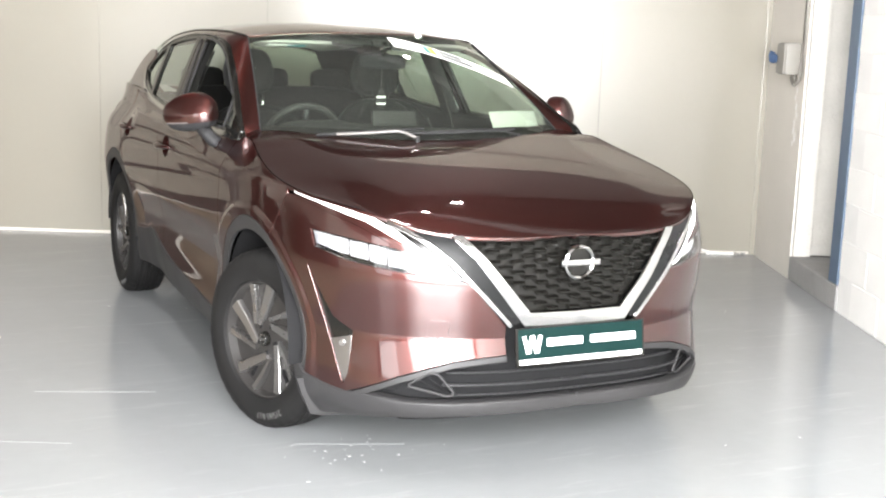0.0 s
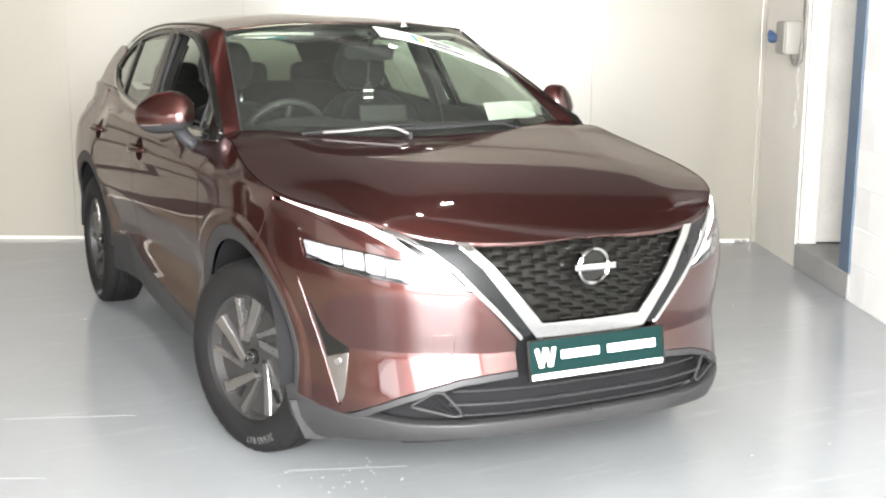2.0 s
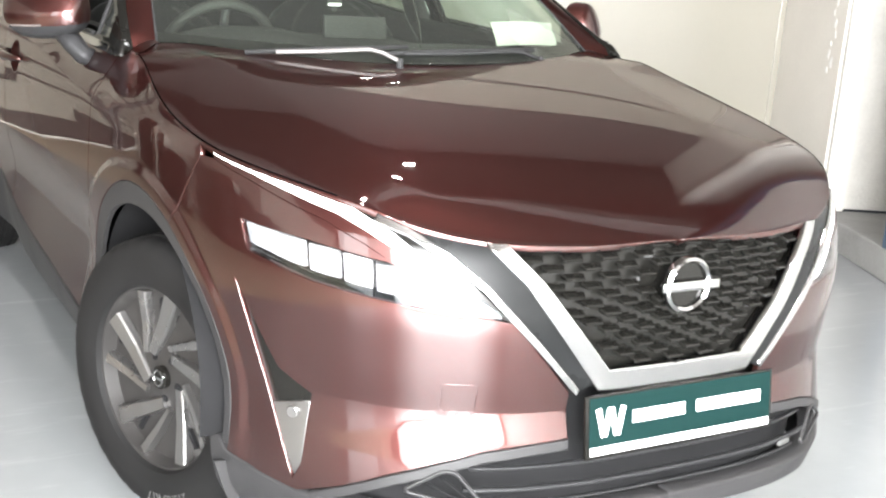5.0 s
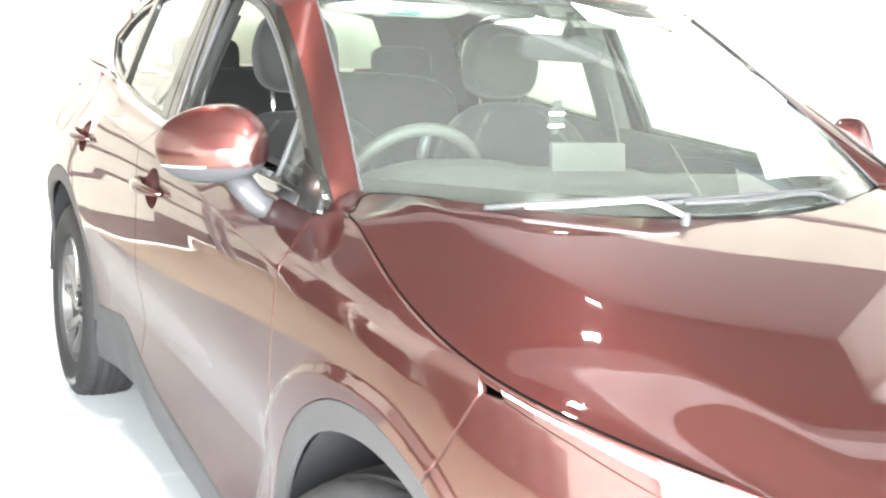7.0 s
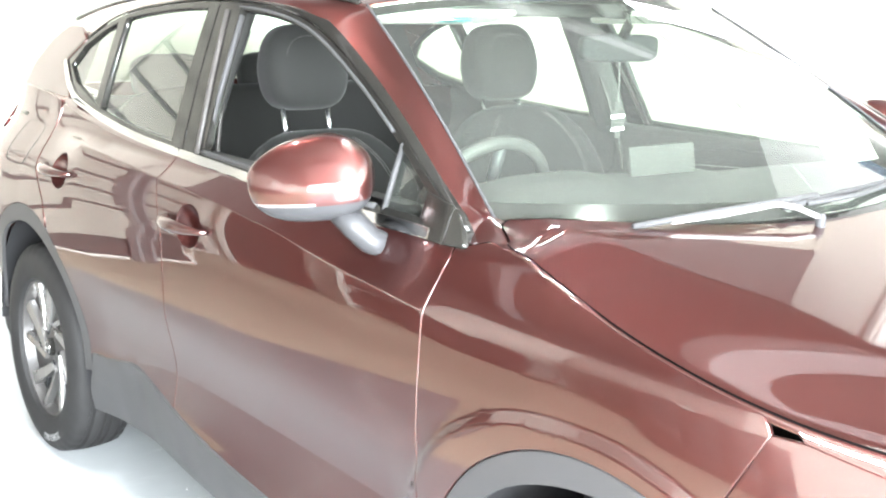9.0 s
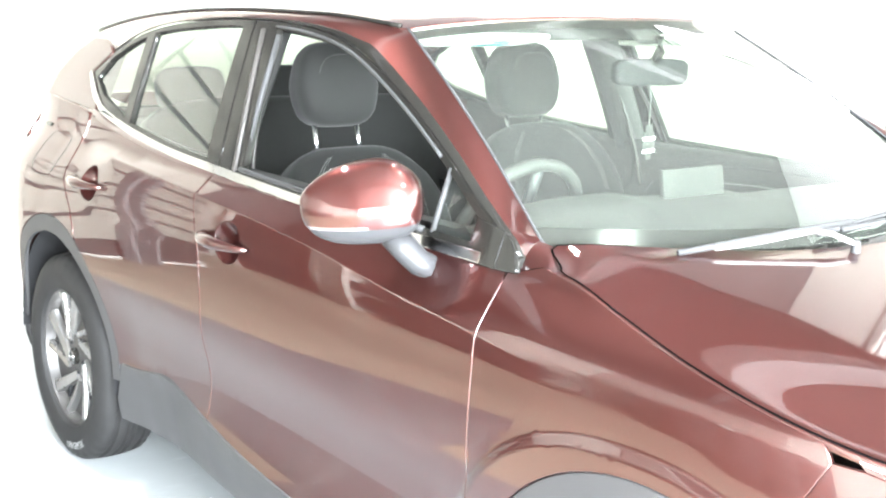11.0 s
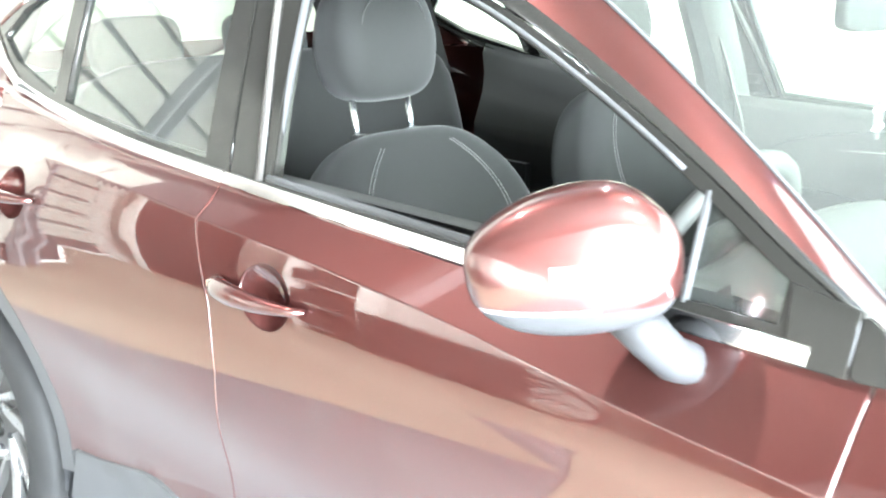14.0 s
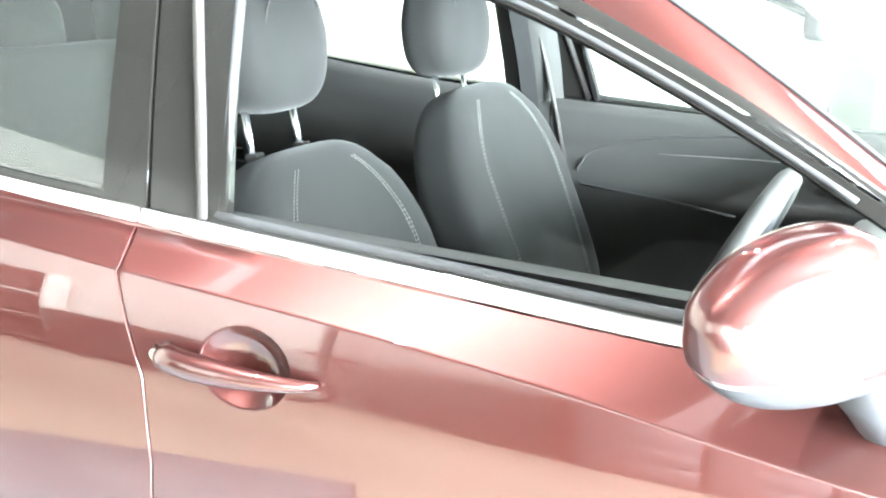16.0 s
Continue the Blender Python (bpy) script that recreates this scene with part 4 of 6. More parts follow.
for sx in (-1, 1):
    flap = bmesh.new()
    outline = [(0.868, 0.305), (0.848, 0.245), (0.814, 0.166), (0.76, 0.154), (0.69, 0.153), (0.60, 0.172), (0.59, 0.27)]
    front = [flap.verts.new((sx * x, -0.412 + 0.10 * (0.868 - x) * -0.4, z)) for x, z in outline]
    face = flap.faces.new(front)
    more = bmesh.ops.extrude_face_region(flap, geom=[face])
    bmesh.ops.translate(flap, vec=(0, 0.012, 0), verts=[v for v in more["geom"] if isinstance(v, bmesh.types.BMVert)])
    part("air_deflector", flap, PLASTIC, car, "grey air deflector before the wheel", smooth=False)

# show plate with a dealer's print
plate = part("show_plate", block((0.528, 0.010, 0.136), (0.014, -0.905, 0.487), (-8, 0, 0), bevel=0.003), GLOSS_BLACK, car, "dark green dealer show plate with white print")
PLATE = pose(0.014, -0.9105, 0.487, -8, 0, 0)


def print_on(name, size, x, z, mat, turn=0, raise_by=0.0008, frame_m=PLATE, parent=plate, label=""):
    bm = block((size[0], 0.0012, size[1]), (0, 0, 0))
    bm.transform(frame_m @ pose(x, -raise_by, z, 0, turn, 0))
    return part(name, bm, mat, parent, label, smooth=False)


print_on("plate_field", (0.512, 0.104), 0, 0.012, GREEN_CARD, label="dark green field")
print_on("plate_footer", (0.506, 0.017), 0, -0.050, WHITE_CARD, raise_by=0.0012, label="white footer band")
for k in range(4):
    print_on("logo_stroke", (0.0135, 0.062), -0.226 + 0.017 * k, 0.010, WHITE_CARD, turn=14 if k % 2 else -14, raise_by=0.0016 + 0.0002 * (k % 2), label="white logo stroke")
print_on("print_bar", (0.145, 0.027), -0.070, 0.013, WHITE_CARD, raise_by=0.0014, label="white bar of print")
print_on("print_bar", (0.190, 0.027), 0.130, 0.013, WHITE_CARD, raise_by=0.0014, label="white bar of print")
for x, w in ((-0.215, 0.045), (0.0, 0.10), (0.195, 0.06)):
    print_on("print_bar", (w, 0.005), x, -0.050, INK, raise_by=0.0018, label="small grey bar of print")

# ---- greenhouse ----
ROOF_Z = smooth_curve([(0.9, 1.525), (1.2, 1.562), (1.55, 1.580), (2.1, 1.575), (2.7, 1.535), (3.2, 1.470), (3.4, 1.43)])
ROOF_X = smooth_curve([(0.95, 0.565), (1.2, 0.590), (1.6, 0.603), (2.3, 0.590), (2.8, 0.560), (3.3, 0.515)])


def roof(t, y):
    yy = y + 0.17 * t * t * max(0.0, (1.7 - y) / 0.7)
    return Vector((-t * ROOF_X(yy), yy, ROOF_Z(yy) - 0.058 * abs(t) ** 2.6))


def screen(t, v):
    """The windscreen: t across (0 middle, 1 the driver's edge), v from the bottom up."""
    low = Vector((-t * 0.722, 0.285 + 0.225 * t * t, 1.098 + 0.014 * t * t))
    high = roof(t, 1.0)
    high.y, high.z = high.y - 0.012, high.z - 0.004
    p = low.lerp(high, v)
    bow = math.sin(math.pi * min(max(v, 0.0), 1.0)) * (1 - 0.6 * t * t)
    return p + Vector((0, -0.018, 0.030)) * bow


panel("roof", roof, [(0, 1.0), (1, 1.0), (1, 3.25), (0, 3.25)], PAINT, car, "burgundy roof", step=0.05, gap=0.0, both=True, keep=None)
panel("windscreen", screen, [(0, 0.0), (1, 0.0), (1, 1.0), (0, 1.0)], SCREEN_GLASS, car, "clear green-tinted windscreen", step=0.04, gap=0.0, thick=0.004, both=True, keep=None).visible_shadow = False
panel("windscreen_frit", screen, [(0, 0.955), (1, 0.955), (1, 1.0), (0, 1.0)], GLOSS_BLACK, car, "black windscreen border", step=0.04, gap=0.0, thick=0.003, lift=-0.005, both=True, keep=None)
panel("cowl", screen, [(0, -0.03), (1, -0.03), (1, 0.075), (0, 0.055)], GLOSS_BLACK, car, "black windscreen foot", step=0.04, gap=0.0, thick=0.003, lift=-0.005, both=True, keep=None)
cowl_rows = [[Vector((x, 0.17 + 0.26 * (x / 0.75) ** 2, 1.050)), Vector((x, 0.30 + 0.235 * (x / 0.75) ** 2, 1.072))] for x in np.linspace(-0.76, 0.76, 31)]
loft("scuttle_panel", cowl_rows, PLASTIC, car, "black plastic panel below the windscreen")

pane = lambda y, z: Vector((-glass_x(y, z), y, z))
pillar = lambda y, z: Vector((-glass_x(y, z) - 0.012, y, z))


def on_glass(y, z, out=0.0):
    return Vector((-glass_x(y, z) - out, y, z))


ys = list(np.concatenate([np.linspace(0.495, 1.3, 26), np.linspace(1.35, 2.86, 30)]))
for flip in (False, True):
    sx = -1 if flip else 1
    mir = lambda p: Vector((p.x * sx, p.y, p.z))
    # painted pillar and roof rail
    rows, garnish = [], []
    for k, y in enumerate(ys):
        low = on_glass(y, DLO_TOP(y) + 0.004, 0.014)
        if y < 1.25:
            f = (y - 0.495) / (1.25 - 0.495)
            high = screen(1.0, f)
            high = high + Vector((0, 0, 0.004))
        else:
            yy = 1.17 + (y - 1.25) * (3.25 - 1.17) / (2.86 - 1.25)
            high = roof(1.0, yy)
        rim = low.lerp(high, 0.24 * max(0.0, min(1.0, (1.75 - y) / 0.4)))
        garnish.append([mir(low + Vector((0.002, 0, 0))), mir(low.lerp(rim, 0.5) + Vector((-0.002, 0, 0.003))), mir(rim + Vector((0.001, 0, 0.002)))])
        row = []
        for j in range(9):
            w = j / 8
            p = rim.lerp(high, w)
            p = p + Vector((-0.6, 0, 0.8)).normalized() * 0.0045 * math.sin(math.pi * w)
            row.append(mir(p))
        rows.append(row)
    tails = [[p + Vector((0, -0.018, -0.022)) * g for p in rows[0]] for g in (1.6, 0.8)]
    rows = tails + rows
    garnish = [[p + Vector((0, -0.018, -0.022)) * g for p in garnish[0]] for g in (2.2, 1.1)] + garnish
    loft("pillar_garnish", garnish, GLOSS_BLACK, car, "black strip along the pillar")
    loft("roof_pillar", rows, PAINT, car, "burgundy roof pillar and rail")
    tube("roof_seam", [mir(roof(1.0, y) + Vector((0, 0, 0.003))) for y in np.linspace(1.02, 3.2, 40)], 0.006, GLOSS_BLACK, car, sides=6)
    tube("pillar_seal", [mir(screen(1.0, v) + Vector((-0.001, -0.003, 0.004))) for v in np.linspace(-0.02, 1.0, 30)], 0.0032, SEAL, car, sides=6)
    # window frames, panes, chrome line
    frame_top = [(y, DLO_TOP(y)) for y in np.linspace(0.46, 1.785, 30)]
    rear_top = [(y, DLO_TOP(y)) for y in np.linspace(1.793, 2.86, 22)]
    window_line = lambda y: BELT(y) + 0.020
    fw = [(y, z) for y, z in frame_top] + [(1.688, window_line(1.688))] + [(y, window_line(y)) for y in np.linspace(1.6, 0.56, 16)]
    hole = [(y, DLO_TOP(y) - 0.017) for y in np.linspace(0.605, 1.655, 26)] + [(1.567, window_line(1.567) + 0.012)] + [(y, window_line(y) + 0.012) for y in np.linspace(1.5, 0.605, 14)]
    corner_hole = [(0.605, window_line(0.605) + 0.012), (0.728, window_line(0.728) + 0.012), (0.732, DLO_TOP(0.732) - 0.017), (0.668, DLO_TOP(0.668) - 0.017), (0.605, DLO_TOP(0.605) - 0.017)]
    tube("window_divider", [mir(on_glass(y, z, 0.008)) for y, z in ((0.732, window_line(0.732) + 0.008), (0.735, 1.17), (0.738, DLO_TOP(0.738) - 0.012))], 0.006, SEAL, car, "slim black window divider", sides=6)
    panel("corner_pane", pane, corner_hole, GLASS, car, "small corner window pane", step=0.05, gap=-0.006, thick=0.004, flip=flip, keep=None).visible_shadow = False
    panel("front_window_frame", pillar, fw, GLOSS_BLACK, car, "black front window frame", step=0.04, gap=0.001, thick=0.02, holes=[hole], flip=flip, keep=None)
    if flip:
        panel("front_window_pane", pane, [(y, DLO_TOP(y) - 0.017) for y in np.linspace(0.738, 1.655, 24)] + hole[26:27] + [(y, window_line(y) + 0.012) for y in np.linspace(1.5, 0.735, 12)], GLASS, car, "clear closed front window pane", step=0.05, gap=-0.008, thick=0.004, flip=flip, keep=None).visible_shadow = False
    rw = rear_top + [(2.80, 1.262), (2.70, 1.222)] + [(y, window_line(y)) for y in np.linspace(2.6, 1.696, 14)]
    r1 = [(y, DLO_TOP(y) - 0.014) for y in np.linspace(1.850, 2.42, 12)] + [(2.36, window_line(2.36) + 0.01)] + [(y, window_line(y) + 0.010) for y in np.linspace(2.3, 1.775, 8)]
    r2 = [(2.475, DLO_TOP(2.475) - 0.015), (2.58, DLO_TOP(2.58) - 0.015), (2.70, DLO_TOP(2.70) - 0.018), (2.77, 1.275), (2.66, 1.225), (2.415, window_line(2.42) + 0.012)]
    panel("rear_window_frame", pillar, rw, GLOSS_BLACK, car, "black rear window frame", step=0.04, gap=0.001, thick=0.02, holes=[r1, r2], flip=flip, keep=None)
    panel("rear_window_pane", pane, r1, GLASS, car, "green-tinted rear window pane", step=0.05, gap=-0.006, thick=0.004, flip=flip, keep=None).visible_shadow = False
    panel("quarter_window_pane", pane, r2, GLASS, car, "small quarter window pane", step=0.05, gap=-0.006, thick=0.004, flip=flip, keep=None).visible_shadow = False
    for name, a, b in (("front_chrome_strip", 0.56, 1.697), ("rear_chrome_strip", 1.703, 2.62)):
        line = [(y, BELT(y)) for y in np.linspace(a, b, 24)]
        up = [(y, BELT(y) + 0.019) for y in np.linspace(b, a, 24)]
        if b > 2:
            line += [(2.72, 1.207), (2.79, 1.246), (2.842, 1.282)]
            up = [(2.832, 1.293), (2.775, 1.262), (2.705, 1.224)] + up
        panel(name, pillar, line + up, CHROME, car, "bright chrome strip under the window", step=0.03, lift=0.006, gap=0.0005, thick=0.012, flip=flip, keep=None, edge=0.003)
    tube("window_seal", [mir(on_glass(y, window_line(y) + 0.010, 0.010)) for y in np.linspace(0.76, 1.58, 20)], 0.007, SEAL, car, sides=6)
    tube("window_channel", [mir(on_glass(z_y, z, 0.013)) for z_y, z in [(1.598, 1.118), (1.64, 1.25), (1.68, 1.36), (1.722, 1.475)]], 0.009, CHANNEL, car, "pale window channel", sides=6)
    tube("window_channel", [mir(on_glass(z_y, z, 0.004)) for z_y, z in [(1.574, 1.118), (1.60, 1.25), (1.622, 1.36), (1.645, 1.462)]], 0.008, SEAL, car, sides=6)
    tube("window_channel", [mir(on_glass(y, DLO_TOP(y) - 0.012, 0.013)) for y in np.linspace(0.78, 1.66, 30)], 0.004, SEAL, car, "dark window channel", sides=6)
    # mirror triangle
    panel("wing_corner", pillar, rounded([(0.450, 1.084), (0.509, 1.080), (0.509, 1.146), (0.488, 1.136), (0.466, 1.113)], 0.010), GLOSS_BLACK, car, "black corner cover on the wing", step=0.015, gap=0.001, lift=0.004, flip=flip, keep=None)
    panel("window_corner", pillar, [(0.513, 1.080), (0.585, 1.080), (0.600, 1.160), (0.513, 1.148)], GLOSS_BLACK, car, "black window corner piece", step=0.02, gap=0.001, lift=0.004, flip=flip, keep=None)
    # rear pillar
    panel("rear_pillar", pillar, [(2.84, DLO_TOP(2.84)), (2.87, 1.30), (2.80, 1.25), (2.70, 1.205), (2.66, 1.17), (3.0, 1.16), (3.22, 1.165), (3.17, 1.27), (3.06, 1.35), (2.93, 1.40), (2.80, 1.40), (2.70, DLO_TOP(2.70))], PAINT, car, step=0.05, lift=0.004, flip=flip, keep=None)
    # shoulder between the rear pillar and the quarter panel
    rows = []
    for y in np.linspace(1.20, 3.30, 44):
        z0 = min(1.163, BELT(y) - 0.005)
        low, high = body(side_u(y, z0), z0) + Vector((0.002, 0, 0)), pillar(y, z0 + (0.010 if y < 2.64 else 0.016))
        rows.append([mir(low.lerp(high, w) + Vector((-0.6, 0, 0.8)) * (0.003 * math.sin(math.pi * w))) for w in np.linspace(0, 1, 5)])
    loft("quarter_shoulder", rows, PAINT, car)
    # tail lamp
    panel("tail_lamp", body, flank([(3.18, 1.03), (3.40, 1.02), (3.44, 1.12), (3.22, 1.13)]), RED_LENS, car, "red tail lamp", lift=0.006, flip=flip)
    part("tail_lamp_fin", soft((0.030, 0.10, 0.035), (-0.792 * sx, 2.965, 1.095), (0, -20 * sx, -4 * sx), 4, 5), GLOSS_BLACK, car, "dark tail lamp tip")
    # fuel flap line, on the driver's side
    if not flip:
        flap = rounded([from_y(2.70, 0.96), from_y(2.90, 0.955), from_y(2.90, 1.09), from_y(2.70, 1.09)], 0.05)
        pts = [body(u, z) for u, z in dense(flap, 0.02)]
        tube("fuel_flap_line", [p + Vector((-0.0005, 0, 0)) for p in pts], 0.0010, SEAL, car, sides=5, closed=True)

# back end
back = [[Vector((x, 3.30 + 0.10 * (1 - (x / 0.72) ** 2), 1.17)), Vector((x * 0.86, 3.24 + 0.10 * (1 - (x / 0.72) ** 2), 1.32)), Vector((x * 0.72, 3.15 + 0.12 * (1 - (x / 0.72) ** 2), 1.45))] for x in np.linspace(-0.72, 0.72, 17)]
loft("rear_window", back, GLASS, car, "rear window")
panel("tailgate", body, [(YR - YC + 1.3, 0.45), (YR - YC + 1.3, 1.16), from_y(3.42, 1.16), from_y(3.49, 1.0), from_y(3.51, 0.62), from_y(3.49, 0.45)], PAINT, car, step=0.06, both=True, keep=YR - YC + 1.3)
panel("rear_bumper", body, [(YR - YC + 1.3, 0.22), (YR - YC + 1.3, 0.446), from_y(3.49, 0.446), from_y(3.31, 0.446), from_y(3.14, 0.40), from_y(3.16, 0.22)], PLASTIC, car, step=0.06, both=True, keep=YR - YC + 1.3)

# underside and inner shell
part("underbody", block((1.24, 3.7, 0.10), (0, 1.42, 0.25), bevel=0.03), DARK, car, "dark underside")
part("engine_bay", block((1.30, 0.95, 0.50), (0, -0.22, 0.55), bevel=0.05), DARK, car, "dark engine bay")
for flip in (False, True):
    sx = -1 if flip else 1
    for (cy, cz, r) in (FRONT_ARCH, REAR_ARCH):
        rows = []
        for k in range(25):
            g = radians(-2 + 188 * k / 24)
            rows.append([Vector((-x * sx, cy + (r - 0.045) * math.cos(g), cz + (r - 0.045) * math.sin(g))) for x in (0.885, 0.80, 0.55)])
        loft("wheel_housing", rows, DARK, car, "dark wheel housing")
        part("wheel_housing_back", block((0.02, 0.9, 0.72), (-0.56 * sx, cy, 0.52)), DARK, car)
    inner_side = [[body(side_u(y, z), z) for z in np.linspace(0.25, 1.05, 8)] for y in np.linspace(0.50, 2.24, 20)]
    loft("inner_shell", [[Vector(((p.x + 0.05) * sx, p.y, p.z)) for p in row] for row in inner_side], DARK, car)

# ---- door handles and mirrors ----
for flip in (False, True):
    sx = -1 if flip else 1
    for y0, dz in ((0.0, 0.0), (0.905, 0.022)):
        cy, cz = 1.468 + y0, 0.962 + dz
        own = bmesh.new()
        rings = []
        for j in range(7):
            f = j / 6
            ring = []
            for k in range(28):
                g = 2 * math.pi * k / 28
                y, z = cy + 0.071 * (1 - f) * math.cos(g), cz + 0.056 * (1 - f) * math.sin(g)
                p = body(side_u(y, z), z)
                depth = 0.032 * (1 - (1 - f) ** 2.2) + 0.001
                ring.append(own.verts.new((sx * (p.x + depth), p.y, p.z)))
            rings.append(ring)
        for p, q in zip(rings, rings[1:]):
            for k in range(28):
                own.faces.new((p[k], p[(k + 1) % 28], q[(k + 1) % 28], q[k]))
        handle = part("handle_recess", own, PAINT, car, "round handle recess")
        pts = []
        for k in range(15):
            f = k / 14
            y = cy - 0.112 + 0.232 * f
            z = cz + 0.003 - 0.006 * f
            p = body(side_u(y, z), z)
            pts.append((sx * (p.x - 0.004 - 0.026 * math.sin(math.pi * f) ** 0.5), y, z))
        tube("door_handle", pts, lambda f: 0.005 + 0.0135 * min(1.0, f * 1.5) ** 0.7, PAINT, handle, "burgundy pull handle", sides=12, flat=1.0)
        k0 = body(side_u(cy + 0.128, cz), cz)
        bm = lathe([(0.006, 0.0), (0.006, 0.008), (0.0, 0.0095), (-0.02, 0.0095)], 16)
        bm.transform(Matrix.Translation((sx * (k0.x - 0.016), cy + 0.122, cz + 0.001)) @ Matrix.Rotation(math.pi if sx > 0 else 0, 4, "Z"))
        part("lock_button", bm, CHROME, handle, "small chrome lock")

    # mirror: the housing sweeps back to its tip
    def shell(q):
        out, peak = max(0.0, q.x), q.x + 0.30
        top = 0.94 - (0.46 * (peak / 1.3) ** 2 if peak > 0 else 0.36 * (peak / 0.7) ** 2)
        lean = 1 - 0.45 * max(0.0, q.z + 0.12) if q.y < 0 else 1
        return Vector((q.x, q.y * lean * (1 - 0.30 * out), q.z * (top if q.z > 0 else 1 - 0.16 * out ** 2)))

    bm = soft((0.247, 0.145, 0.172), (0, 0, 0), (0, 0, 0), 3.1, 18, shell)
    M = Matrix.Translation((-0.952 if sx > 0 else 0.918, 0.798, 1.176)) @ Matrix.Diagonal((-sx, 1, 1, 1)) @ pose(0, 0, 0, 5, 6, 42)
    groups = {"cap": [], "base": [], "signal": [], "glass": []}
    for cut in (-0.044, -0.038):
        bmesh.ops.bisect_plane(bm, geom=bm.verts[:] + bm.edges[:] + bm.faces[:], plane_co=(0, 0, cut), plane_no=(0, 0, 1))
    bm.verts.index_update()
    bm.normal_update()
    for f in bm.faces:
        c = f.calc_center_median()
        key = "glass" if c.y > 0.050 else "base" if c.z < -0.044 else "signal" if (c.z < -0.038 and c.y < 0.02 and c.x > -0.02) else "cap"
        groups[key].append([v.index for v in f.verts])
    coords = [M @ v.co for v in bm.verts]
    norms = [(M.to_3x3() @ v.normal).normalized() for v in bm.verts]
    bm.free()
    mirror = None
    for key, mat, name, text in (("cap", PAINT, "door_mirror", "burgundy door mirror with a grey base"), ("base", SATIN_PLASTIC, "mirror_base", "grey mirror base"),
                                 ("signal", SIGNAL, "turn_signal", "clear turn signal strip"), ("glass", CHROME, "mirror_glass", "mirror glass")):
        used = sorted({i for f in groups[key] for i in f})
        at = {i: n for n, i in enumerate(used)}
        push = {"cap": 0.0, "base": -0.0015, "signal": -0.001, "glass": -0.003}[key]
        ob = mesh(name, [coords[i] + norms[i] * push for i in used], [tuple(at[i] for i in f) for f in groups[key]], mat, mirror or car, text)
        mirror = mirror or ob
        arm = [Vector((-0.910 * sx, 0.750, 1.112)), Vector((-0.890 * sx, 0.728, 1.082)), Vector((-0.868 * sx, 0.714, 1.056)), Vector((-0.846 * sx, 0.702, 1.046))]
    tube("mirror_arm", arm, lambda f: 0.036 - 0.003 * f, SATIN_PLASTIC, mirror, "grey mirror arm", sides=14, flat=0.8)

